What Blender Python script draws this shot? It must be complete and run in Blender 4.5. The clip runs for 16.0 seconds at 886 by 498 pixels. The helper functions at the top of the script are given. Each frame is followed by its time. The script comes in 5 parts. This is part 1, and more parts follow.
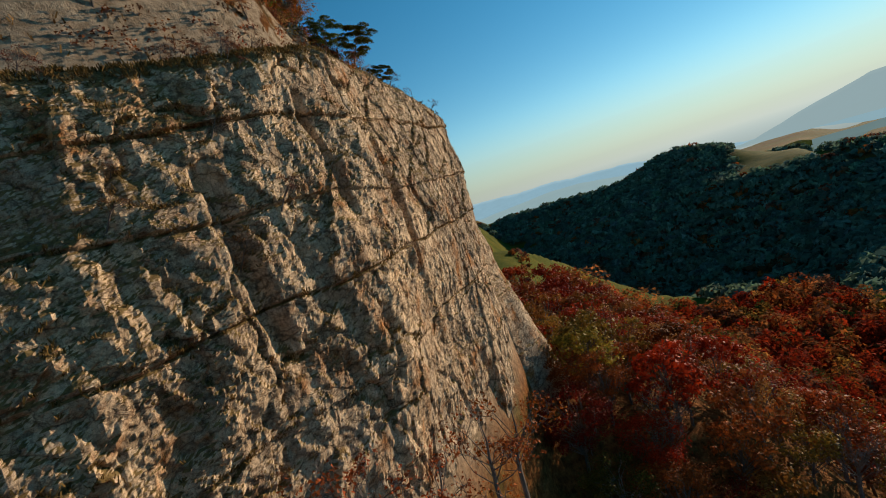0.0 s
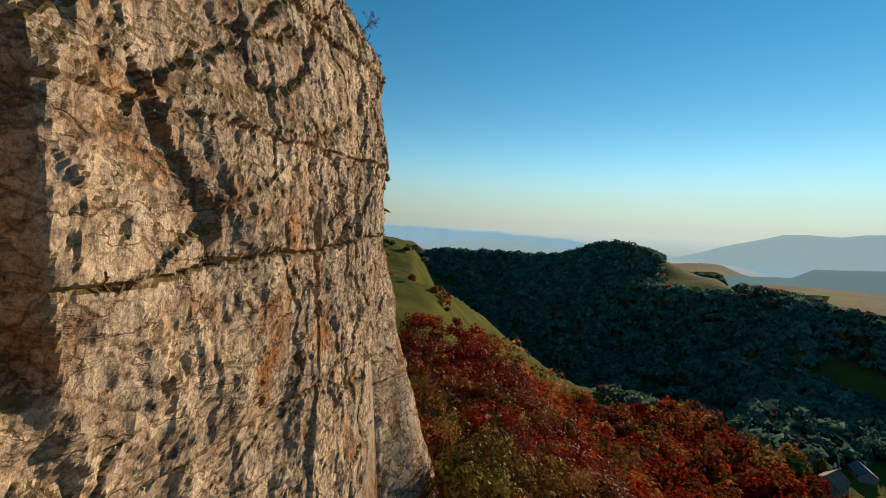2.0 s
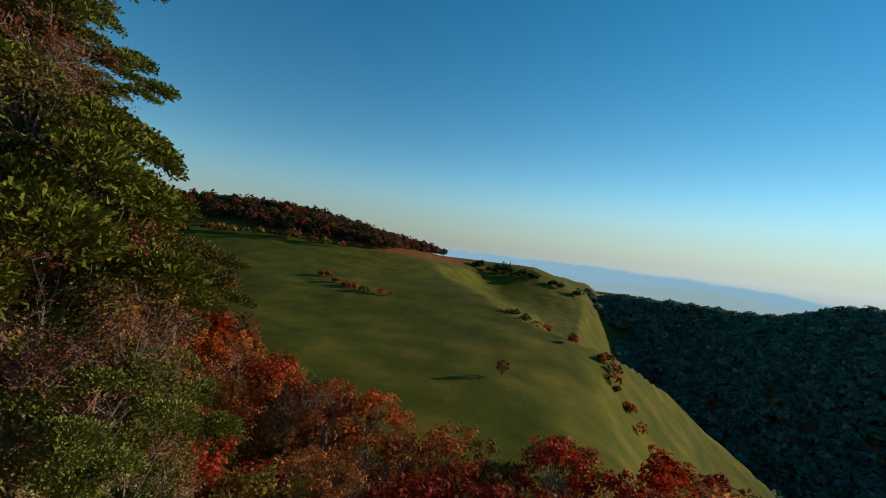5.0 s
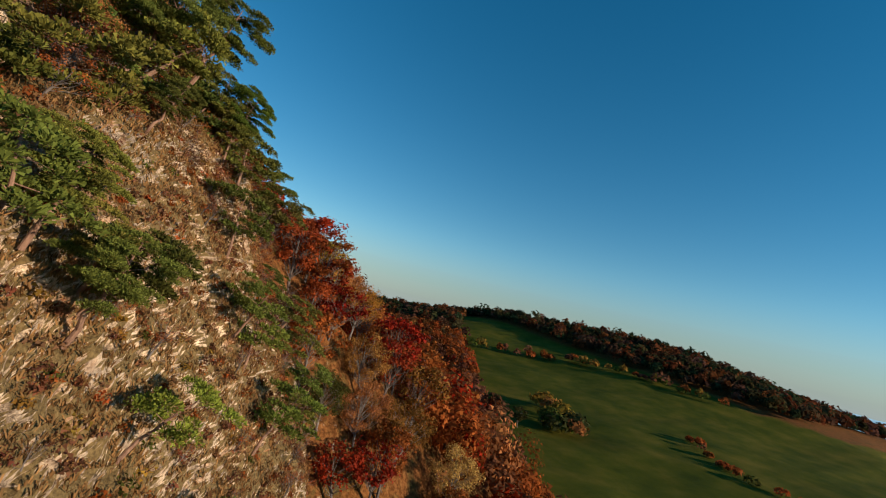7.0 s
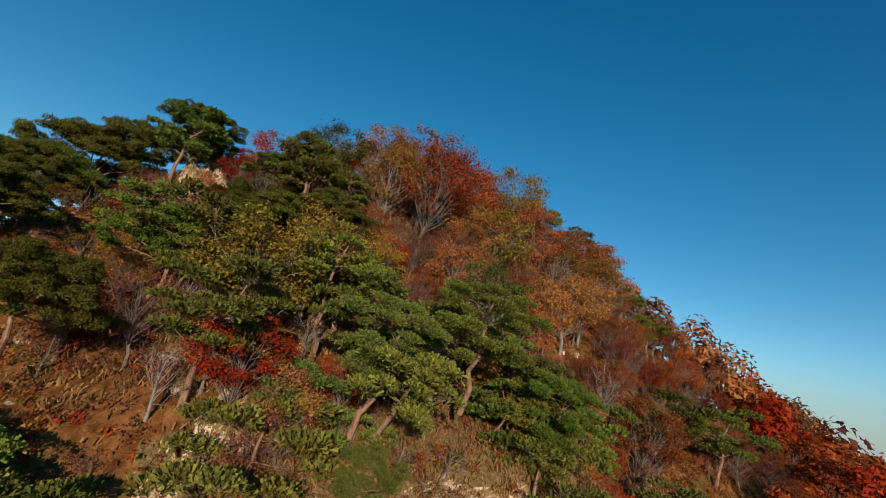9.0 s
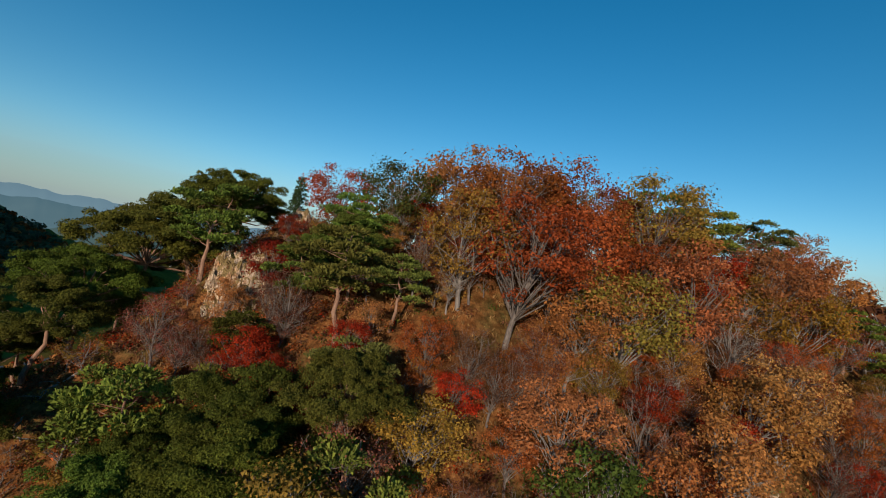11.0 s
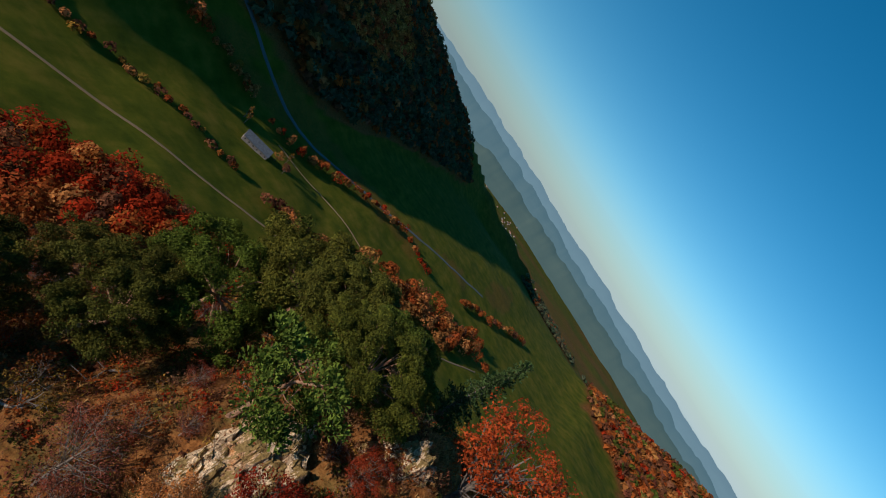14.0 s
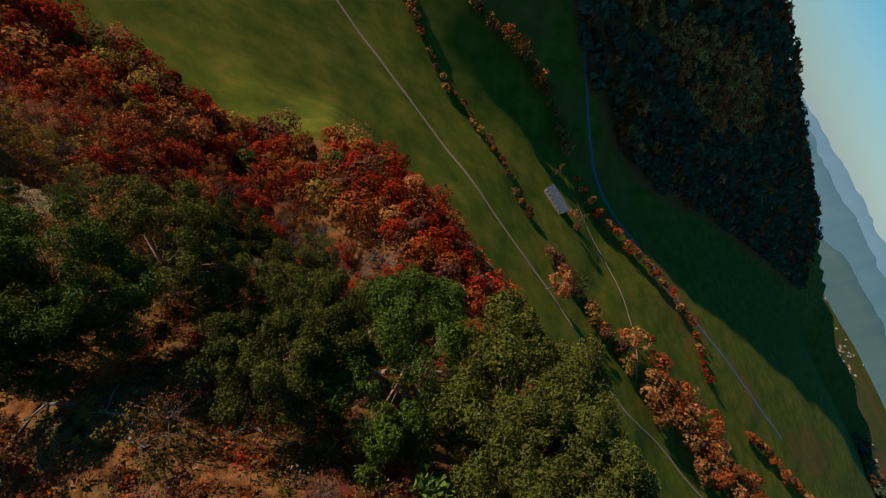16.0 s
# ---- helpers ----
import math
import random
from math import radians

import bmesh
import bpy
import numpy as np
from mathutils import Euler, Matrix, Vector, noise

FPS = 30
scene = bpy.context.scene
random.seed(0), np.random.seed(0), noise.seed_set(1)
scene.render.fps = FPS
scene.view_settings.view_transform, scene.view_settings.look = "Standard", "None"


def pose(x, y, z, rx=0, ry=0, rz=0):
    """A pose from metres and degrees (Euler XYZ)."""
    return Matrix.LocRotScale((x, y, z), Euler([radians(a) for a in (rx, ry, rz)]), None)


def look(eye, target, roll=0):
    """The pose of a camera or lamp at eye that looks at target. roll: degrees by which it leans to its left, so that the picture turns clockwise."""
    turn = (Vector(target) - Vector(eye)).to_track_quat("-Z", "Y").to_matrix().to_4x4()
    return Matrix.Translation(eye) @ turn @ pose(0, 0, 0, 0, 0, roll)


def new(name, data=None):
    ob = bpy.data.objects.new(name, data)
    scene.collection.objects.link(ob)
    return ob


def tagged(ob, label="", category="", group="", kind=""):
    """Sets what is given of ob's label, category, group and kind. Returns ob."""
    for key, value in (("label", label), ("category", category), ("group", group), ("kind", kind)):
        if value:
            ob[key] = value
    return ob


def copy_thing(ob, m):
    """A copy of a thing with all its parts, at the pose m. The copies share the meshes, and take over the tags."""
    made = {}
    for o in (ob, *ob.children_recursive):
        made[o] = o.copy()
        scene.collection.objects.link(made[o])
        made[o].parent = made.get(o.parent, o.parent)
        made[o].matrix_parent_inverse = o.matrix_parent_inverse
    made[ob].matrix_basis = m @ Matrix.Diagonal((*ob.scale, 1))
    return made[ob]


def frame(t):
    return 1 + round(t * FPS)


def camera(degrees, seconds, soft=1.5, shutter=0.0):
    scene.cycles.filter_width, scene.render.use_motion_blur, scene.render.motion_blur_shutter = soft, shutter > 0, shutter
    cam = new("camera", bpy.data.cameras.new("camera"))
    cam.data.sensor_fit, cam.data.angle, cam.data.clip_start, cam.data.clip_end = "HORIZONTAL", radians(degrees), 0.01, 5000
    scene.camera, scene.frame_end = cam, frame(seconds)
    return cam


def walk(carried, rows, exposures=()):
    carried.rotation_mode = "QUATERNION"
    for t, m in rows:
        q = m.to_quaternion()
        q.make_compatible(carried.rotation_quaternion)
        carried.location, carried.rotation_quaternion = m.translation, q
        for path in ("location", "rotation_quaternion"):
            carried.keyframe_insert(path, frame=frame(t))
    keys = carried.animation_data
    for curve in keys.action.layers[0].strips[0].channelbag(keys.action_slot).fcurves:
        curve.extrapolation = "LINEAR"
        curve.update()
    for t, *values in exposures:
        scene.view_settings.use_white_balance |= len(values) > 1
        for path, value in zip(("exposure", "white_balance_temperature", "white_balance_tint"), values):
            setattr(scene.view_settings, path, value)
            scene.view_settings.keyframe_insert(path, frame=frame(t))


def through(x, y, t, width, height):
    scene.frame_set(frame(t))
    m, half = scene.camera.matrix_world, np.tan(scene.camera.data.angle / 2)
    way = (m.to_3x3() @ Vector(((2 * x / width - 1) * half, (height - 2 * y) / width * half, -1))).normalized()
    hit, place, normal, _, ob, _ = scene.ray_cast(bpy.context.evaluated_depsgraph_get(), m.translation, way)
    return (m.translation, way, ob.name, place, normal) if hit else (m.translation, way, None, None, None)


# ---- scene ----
cam = camera(89.0, 16.0, soft=1.0)
PATH = [
    (0.0, pose(0.00, 0.00, 0.00, 85.68, 17.25, -1.28)),
    (0.5, pose(0.72, 5.71, 0.15, 84.00, 10.22, -7.94)),
    (1.0, pose(1.85, 11.59, 0.23, 83.93, 3.38, -8.76)),
    (1.5, pose(3.18, 17.57, 0.18, 85.04, -1.68, -8.16)),
    (2.0, pose(4.47, 23.87, 0.36, 87.27, -2.74, -8.61)),
    (2.5, pose(5.63, 30.29, 0.69, 88.72, 0.12, -9.15)),
    (3.0, pose(6.87, 36.61, 1.31, 91.22, 5.34, -4.53)),
    (3.5, pose(8.24, 42.84, 2.13, 92.15, 4.83, 1.91)),
    (4.0, pose(9.53, 48.74, 3.01, 92.38, 2.83, 7.50)),
    (4.5, pose(10.76, 54.42, 3.92, 91.10, -1.94, 11.47)),
    (5.0, pose(11.53, 60.25, 5.03, 90.01, -6.44, 13.28)),
    (5.5, pose(11.35, 66.06, 6.52, 89.86, -11.26, 16.02)),
    (6.0, pose(10.24, 71.67, 8.35, 91.52, -13.86, 24.89)),
    (6.5, pose(8.24, 76.94, 10.46, 94.72, -14.15, 40.45)),
    (7.0, pose(5.39, 81.69, 12.80, 98.13, -13.73, 58.54)),
    (7.5, pose(2.11, 86.14, 15.24, 100.65, -13.83, 75.35)),
    (8.0, pose(-1.45, 89.08, 18.17, 103.40, -13.92, 93.59)),
    (8.5, pose(-4.69, 90.63, 21.68, 105.58, -13.51, 109.16)),
    (9.0, pose(-7.96, 91.61, 25.46, 104.85, -11.60, 122.23)),
    (9.5, pose(-11.18, 91.49, 29.67, 101.22, -7.96, 132.82)),
    (10.0, pose(-14.24, 90.33, 34.14, 96.63, -5.39, 138.20)),
    (10.5, pose(-17.03, 88.15, 38.70, 92.70, -5.84, 139.51)),
    (11.0, pose(-19.44, 85.01, 43.18, 91.75, -9.14, 141.26)),
    (11.5, pose(-21.61, 81.41, 47.56, 92.93, -13.27, 145.41)),
    (12.0, pose(-23.35, 77.14, 51.84, 91.84, -22.13, 152.42)),
    (12.5, pose(-24.25, 73.04, 55.39, 88.87, -33.64, 160.38)),
    (13.0, pose(-24.44, 69.61, 57.67, 84.10, -42.16, 169.37)),
    (13.5, pose(-24.33, 66.32, 59.29, 76.47, -48.80, -179.91)),
    (14.0, pose(-24.15, 63.07, 60.17, 65.18, -54.41, -165.47)),
    (14.5, pose(-23.83, 59.87, 60.41, 51.49, -57.19, -147.73)),
    (15.0, pose(-23.37, 56.65, 59.89, 39.28, -53.33, -128.92)),
    (15.5, pose(-22.69, 53.48, 58.81, 33.40, -46.73, -116.68)),
    (16.0, pose(-21.60, 50.29, 57.17, 30.06, -41.91, -110.58)),
]
walk(cam, PATH, [(0.0, 0.1, 6800, 10), (4.5, 0.1, 6450, 10), (7.0, 0.14, 6250, 10), (11.0, -0.05, 5900, 8), (14.0, -0.02, 5750, 7), (16.0, 0.12, 5800, 6)])

# ---- world, sun ----
SUN_AZ, SUN_EL = 51.5, 12.8
wd = bpy.data.worlds.new("world")
scene.world = wd
wd.use_nodes = True
wt = wd.node_tree
sky = wt.nodes.new("ShaderNodeTexSky")
sky.sky_type = 'NISHITA'
sky.sun_disc = False
sky.sun_elevation, sky.sun_rotation = radians(SUN_EL), radians(SUN_AZ)
sky.altitude, sky.air_density, sky.dust_density, sky.ozone_density = 700, 1.0, 0.0, 1.6
wt.nodes["Background"].inputs[1].default_value = 0.12
deep = wt.nodes.new("ShaderNodeHueSaturation")
deep.inputs["Saturation"].default_value = 1.42
deep.inputs["Hue"].default_value = 0.49
wt.links.new(sky.outputs[0], deep.inputs["Color"])
pale = wt.nodes.new("ShaderNodeHueSaturation")
pale.inputs["Saturation"].default_value = 0.34
pale.inputs["Value"].default_value = 0.45
wt.links.new(sky.outputs[0], pale.inputs["Color"])
tc = wt.nodes.new("ShaderNodeTexCoord")
up = wt.nodes.new("ShaderNodeSeparateXYZ")
wt.links.new(tc.outputs["Generated"], up.inputs[0])
rise = wt.nodes.new("ShaderNodeMapRange")
rise.interpolation_type = 'SMOOTHSTEP'
for k, v in ((1, -0.03), (2, 0.17), (3, 1.0), (4, 0.0)):
    rise.inputs[k].default_value = v
wt.links.new(up.outputs["Z"], rise.inputs[0])
air = wt.nodes.new("ShaderNodeMixRGB")
wt.links.new(rise.outputs[0], air.inputs[0])
wt.links.new(deep.outputs[0], air.inputs[1])
cool = wt.nodes.new("ShaderNodeMixRGB")
cool.blend_type = 'MULTIPLY'
cool.inputs[0].default_value = 1.0
cool.inputs[2].default_value = (0.73, 0.95, 1.12, 1)
wt.links.new(pale.outputs[0], cool.inputs[1])
wt.links.new(cool.outputs[0], air.inputs[2])
wt.links.new(air.outputs[0], wt.nodes["Background"].inputs[0])
sun = new("sun", bpy.data.lights.new("sun", "SUN"))
sun.data.energy, sun.data.angle, sun.data.color = 5.0, radians(0.5), (1.0, 0.82, 0.62)
sa, se = radians(SUN_AZ), radians(SUN_EL)
sun.matrix_world = look(1000 * Vector((math.sin(sa) * math.cos(se), math.cos(sa) * math.cos(se), math.sin(se))), (0, 0, 0))


# ---- numeric helpers ----
def lattice(ix, iy, iz, salt):
    n = (ix * 374761393 + iy * 668265263 + iz * 2147483647 + salt * 1274126177) & 0xFFFFFFFF
    n = ((n ^ (n >> 13)) * 1274126177) & 0xFFFFFFFF
    n = ((n ^ (n >> 16)) * 2246822519) & 0xFFFFFFFF
    return ((n ^ (n >> 15)) & 0xFFFFFF) / float(0xFFFFFF)


def vnoise(x, y, z=0.0, salt=0):
    """Smooth value noise in 0..1."""
    x, y, z = np.broadcast_arrays(np.asarray(x, float), np.asarray(y, float), np.asarray(z, float))
    i, j, k = np.floor(x).astype(np.int64), np.floor(y).astype(np.int64), np.floor(z).astype(np.int64)
    u, v, w = x - i, y - j, z - k
    u, v, w = u * u * (3 - 2 * u), v * v * (3 - 2 * v), w * w * (3 - 2 * w)
    out = 0
    for a, fa in ((0, 1 - u), (1, u)):
        for b, fb in ((0, 1 - v), (1, v)):
            for c, fc in ((0, 1 - w), (1, w)):
                out = out + fa * fb * fc * lattice(i + a, j + b, k + c, salt)
    return out


def fbm(x, y, z=0.0, octaves=4, salt=0):
    out, amp, tot = 0, 1.0, 0.0
    for o in range(octaves):
        out = out + amp * (vnoise(x * 2**o, y * 2**o, np.asarray(z) * 2**o, salt + o) - 0.5)
        tot += amp
        amp *= 0.5
    return out / tot * 2


def facets(x, y, z, salt):
    """Broken blocks: for each point the nearest block's random level and slanting face, and the distance to its edge."""
    i, j, k = np.floor(x).astype(np.int64), np.floor(y).astype(np.int64), np.floor(z).astype(np.int64)
    f1 = np.full(x.shape, 9.0)
    f2 = np.full(x.shape, 9.0)
    level = np.zeros(x.shape)
    for a in (-1, 0, 1):
        for b in (-1, 0, 1):
            for c in (-1, 0, 1):
                ci, cj, ck = i + a, j + b, k + c
                px = ci + lattice(ci, cj, ck, salt)
                py = cj + lattice(ci, cj, ck, salt + 1)
                pz = ck + lattice(ci, cj, ck, salt + 2)
                dx, dy, dz = x - px, y - py, z - pz
                d = dx * dx + dy * dy + dz * dz
                face = (lattice(ci, cj, ck, salt + 3) - 0.5) * 1.1 + 2.3 * (lattice(ci, cj, ck, salt + 4) - 0.5) * dx + 1.4 * (lattice(ci, cj, ck, salt + 5) - 0.5) * dz
                near = d < f1
                f2 = np.where(near, f1, np.minimum(f2, d))
                level = np.where(near, face, level)
                f1 = np.where(near, d, f1)
    return level, np.sqrt(f2) - np.sqrt(f1)


def smax(a, b, k):
    m = np.maximum(a, b)
    return m + k * np.log1p(np.exp(-np.abs(a - b) / k))


def smin(a, b, k):
    return -smax(-a, -b, k)


def sstep(a, b, x):
    t = np.clip((x - a) / (b - a), 0, 1)
    return t * t * (3 - 2 * t)


def spine(x, y, pts, slope):
    """A ridge: the height of a line of crests less slope times the distance from it."""
    best = np.full(np.shape(x), -1e9)
    for (ax, ay, az), (bx, by, bz) in zip(pts, pts[1:]):
        dx, dy = bx - ax, by - ay
        t = np.clip(((x - ax) * dx + (y - ay) * dy) / (dx * dx + dy * dy), 0, 1)
        d = np.hypot(x - ax - t * dx, y - ay - t * dy)
        best = np.maximum(best, az + t * (bz - az) - slope * d)
    return best


# ---- the lie of the land ----
STREAM = [(420, 900), (330, 560), (240, 203), (235, -60), (165, -235), (40, -330), (-110, -405), (-260, -560), (-430, -900), (-600, -1700)]


# the lower edge of the red wood, towards the meadows
WOOD_EDGE = [(120, 175), (156, 110), (143, 55), (117, 12), (91, -27), (55, -70), (36, -110), (14, -165), (-34, -198), (-90, -225), (-220, -250), (-700, -300)]


BACK_RIDGE = [(-540, -930, -104), (-597, -873, -80), (-650, -838, -54), (-788, -725, 10), (-858, -651, 32), (-995, -450, 38), (-1080, -250, 30)]
WEST_HILL = [(-760, 300, 2), (-613, 410, 6), (-474, 474, 28), (-380, 541, 33), (-287, 560, 29), (-240, 560, 18), (-175, 565, -6)]
DOME_BENCH = [(446, 640, -49), (456, 560, -52)]
# where the northern meadow breaks off into the shaded valley
BRINK = [(-60, 420), (-10, 316), (24, 276), (48, 284), (88, 347), (108, 340), (120, 310), (155, 288), (180, 262), (205, 225)]


def along(x, y, line):
    """Signed distance from a line of points (positive to the left of its way) and how far along it that is, in corners."""
    best, side, where = np.full(np.shape(x), 1e9), np.zeros(np.shape(x)), np.zeros(np.shape(x))
    for k, ((ax, ay), (bx, by)) in enumerate(zip(line, line[1:])):
        dx, dy = bx - ax, by - ay
        t = np.clip(((x - ax) * dx + (y - ay) * dy) / (dx * dx + dy * dy), 0, 1)
        d = np.hypot(x - ax - t * dx, y - ay - t * dy)
        s = np.sign(dx * (y - ay) - dy * (x - ax))
        near = d < best
        side, where, best = np.where(near, s, side), np.where(near, k + t, where), np.minimum(best, d)
    return best * side, where


def across(x, y):
    """Metres across the valley from its stream: the crag's side is negative."""
    return along(x, y, STREAM)[0]


# x, y, foot, rim, how far the face leans back for each metre of height
FACE = [(-42, -8, -26, 12, .3), (-22, 8, -25, 12, .2), (-12.3, 17.5, -25, 12.4, .12), (-7.4, 23.8, -25, 13.2, .08), (-3.6, 29, -26, 15, .04), (-0.6, 38, -28, 16, .04), (1.8, 43.5, -29, 15, .05), (4.9, 51, -30, 13.5, .04), (5.9, 57, -31, 14, .07),
        (4.6, 64.3, -31, 13, .38), (-2.8, 74.2, -32, 14, .45), (-12, 82, -32, 19, .4), (-20, 86.5, -31, 24, .4), (-32, 93.5, -30, 25, .44), (-46, 96, -29, 20, .5), (-60, 96, -28, 11, .6)]
CLIFF = [f[:2] for f in FACE]


def behind_cliff(x, y):
    """Metres from the cliff's line, positive on the crag's side."""
    return along(x, y, CLIFF)[0]


def land(x, y, rough=True):
    w = across(x, y)
    side = np.interp(w, [-340, -235, -208, -184, -160, -135, -100, -50, 0, 50, 110, 200], [52, -20, -36, -62, -84, -98, -106, -110, -112, -112, -106, -98])
    shelf = -31 + 22 * sstep(100, 700, y) + 10 * sstep(-50, -500, x) - 60 * sstep(850, 1500, np.hypot(x, y)) - 66 * sstep(0, -120, y)
    z = smin(side, shelf + 0 * x, 5.0)
    past, spot = along(x, y, BRINK)
    turn = np.degrees(np.arctan2(x - 5, y - 35))
    lip = np.interp(spot, np.arange(len(BRINK)), [-20, -25, -30, -37, -61, -73, -80, -89, -96, -104])
    cut = np.maximum(lip - np.interp(turn, [0, 13], [0.28, 1.0]) * past, np.interp(turn, [-14, -7, 5, 15, 36, 46], [-14, -44, -56, -165, -165, -112]) + 45 * sstep(180, 360, past) * sstep(10, -4, turn))
    z = np.where((past > 0) & (y > 190) & (turn < 60), np.minimum(z, cut), z)
    hills = spine(x, y, WEST_HILL, 0.22) - 0.6 * np.maximum(x + 90, 0)
    hills = np.maximum(hills, spine(x, y, [(140, 930, -46), (300, 800, -44), (345, 755, -42), (374, 732, -20), (400, 710, -14), (424, 688, -20), (440, 655, -42), (452, 620, -50), (456, 540, -55), (445, 460, -58), (425, 410, -61), (490, 294, -69), (545, 184, -88), (600, 60, -100)], 0.40))
    bench = spine(x, y, DOME_BENCH, 0.12)
    hills = np.maximum(hills, bench - 0.5 * np.maximum(-66 - bench, 0) / 0.12)
    hills = np.maximum(hills, spine(x, y, BACK_RIDGE, 0.4))
    # crests from (430, -560) on lie unseen; heights set to shape the valley's shade
    # first four crests: added spur whose dark wood stands in for floor shade
    hills = np.maximum(hills, spine(x, y, [(-705, -1214, -134), (-512, -1352, -130), (-336, -1401, -106), (-73, -1333, -68), (118, -1091, 7), (254, -911, 57), (359, -765, 98), (430, -560, 125), (500, -400, 128), (535, -320, 104), (585, -230, 40), (640, -100, -35), (720, 40, -80)], 0.66))
    # below the crag's south side the slope runs out more gently to the meadows
    inside = -along(x, y, WOOD_EDGE)[0]
    z = smin(z, -103 + 0.52 * np.maximum(inside, 0) + 200 * sstep(40, 130, y) + 400 * (inside < 0), 4.0)
    z = smax(z, hills, 7.0)
    # the crag's own ridge, cut off by the cliff but for its ends
    ridge = spine(x, y, [(-44, 22, 36), (-75, 20, 26), (-130, 40, 16)], 1.2)
    ridge = np.maximum(ridge, spine(x, y, [(-70, 60, 40), (-140, 92, 27), (-220, 140, 10), (-420, 210, -6)], 0.72))
    top = spine(x, y, [(-46, 22, 40), (-37, 38, 45), (-48, 54, 44), (-80, 62, 46), (-100, 70, 42)], 0.95)
    top = smax(top, spine(x, y, [(-37, 38, 45), (-22, 44, 32.5), (-10, 49, 21), (3, 54, 10)], 0.85), 2.0)
    top = smax(top, spine(x, y, [(-40, 50, 42), (-29, 64, 29), (-18, 71, 18.5)], 0.7), 2.0)
    crag = smax(smax(z, ridge, 5.0), top, 3.0)
    b, spot = along(x, y, CLIFF)
    lean = np.interp(spot, np.arange(len(FACE)), [f[4] for f in FACE])
    near = np.where(b > 0, np.maximum(z, np.minimum(crag, (b - np.interp(lean, [0.04, 0.3, 0.45], [3.4, 3.8, 3.0])) / (lean + 0.05))), z)
    ends = np.maximum(sstep(-38, -72, x), sstep(-14, -60, y))
    z = near + (crag - near) * ends
    far = np.hypot(x, y)
    bearing = np.degrees(np.arctan2(x, y))
    z = z - 150 * sstep(660, 840, far) * sstep(39.5, 43.5, bearing) * sstep(85, 75, bearing)
    z = z - 110 * sstep(1150, 2100, far) * sstep(-300, 300, y)
    if rough:
        z = z + 3.0 * fbm(x / 60, y / 60, 0, 3, 5) * sstep(60, 200, far) + 12 * fbm(x / 400, y / 400, 0, 3, 9) * sstep(500, 1500, far) + 0.9 * fbm(x / 6, y / 6, 0, 3, 7) * (b > 0) * (far < 150)
    return z


# ---- meshes from arrays ----
def mesh_of(name, verts, faces, mats=(), smooth=False, face_mats=None):
    verts, faces = np.asarray(verts, np.float32), np.asarray(faces, np.int32)
    me = bpy.data.meshes.new(name)
    n, k = faces.shape
    me.vertices.add(len(verts))
    me.vertices.foreach_set("co", verts.ravel())
    me.loops.add(n * k)
    me.loops.foreach_set("vertex_index", faces.ravel())
    me.polygons.add(n)
    me.polygons.foreach_set("loop_start", np.arange(0, n * k, k, dtype=np.int32))
    me.polygons.foreach_set("use_smooth", np.full(n, smooth))
    for m in mats:
        me.materials.append(m)
    if face_mats is not None:
        me.polygons.foreach_set("material_index", np.asarray(face_mats, np.int32))
    me.update(calc_edges=True)
    me.validate()
    return me


def part(name, me, parent, label=""):
    ob = new(name, me)
    ob.parent = parent
    return tagged(ob, label)


def grid_faces(nu, nv):
    i = (np.arange(nu - 1)[:, None] * nv + np.arange(nv - 1)[None]).ravel()
    return np.stack([i, i + nv, i + nv + 1, i + 1], 1)


class Soup:
    """Gathers quads and tubes into one mesh."""

    def __init__(self):
        self.v, self.f, self.n = [], [], 0

    def add(self, v, f):
        self.v.append(np.asarray(v, float).reshape(-1, 3))
        self.f.append(np.asarray(f, int) + self.n)
        self.n += len(self.v[-1])

    def tube(self, pts, radii, sides=6):
        pts = np.asarray(pts, float)
        ring = []
        for i, p in enumerate(pts):
            d = pts[min(i + 1, len(pts) - 1)] - pts[max(i - 1, 0)]
            d = d / (np.linalg.norm(d) + 1e-9)
            a = np.cross(d, (0.31, 0.95, 0.1) if abs(d[1]) < 0.9 else (1, 0, 0))
            a /= np.linalg.norm(a) + 1e-9
            b = np.cross(d, a)
            t = np.arange(sides) * 2 * np.pi / sides
            ring.append(p + radii[i] * (np.cos(t)[:, None] * a + np.sin(t)[:, None] * b))
        n = len(pts)
        f = []
        for i in range(n - 1):
            for s in range(sides):
                f.append((i * sides + s, i * sides + (s + 1) % sides, (i + 1) * sides + (s + 1) % sides, (i + 1) * sides + s))
        self.add(np.concatenate(ring), f)

    def quads(self, centre, size, normal, spin, aspect=1.0):
        """Leaves: one three-cornered blade each, facing normal, turned by spin."""
        n = normal / (np.linalg.norm(normal, axis=1, keepdims=True) + 1e-9)
        a = np.cross(n, np.where(np.abs(n[:, 2:3]) < 0.9, (0, 0, 1.0), (1.0, 0, 0)))
        a /= np.linalg.norm(a, axis=1, keepdims=True) + 1e-9
        b = np.cross(n, a)
        c, s = np.cos(spin)[:, None], np.sin(spin)[:, None]
        u, v = (a * c + b * s) * size[:, None], (b * c - a * s) * size[:, None] * aspect
        vv = np.stack([centre - u * 1.25, centre + u * 0.75 - v * 0.95, centre + u * 0.75 + v * 0.95], 1)
        self.add(vv, np.arange(len(centre) * 3).reshape(-1, 3))

    def mesh(self, name, mats, smooth=False):
        return mesh_of(name, np.concatenate(self.v), np.concatenate(self.f), mats, smooth)


# ---- materials ----
def material(name):
    m = bpy.data.materials.new(name)
    m.use_nodes = True
    return m, m.node_tree, m.node_tree.nodes["Principled BSDF"]


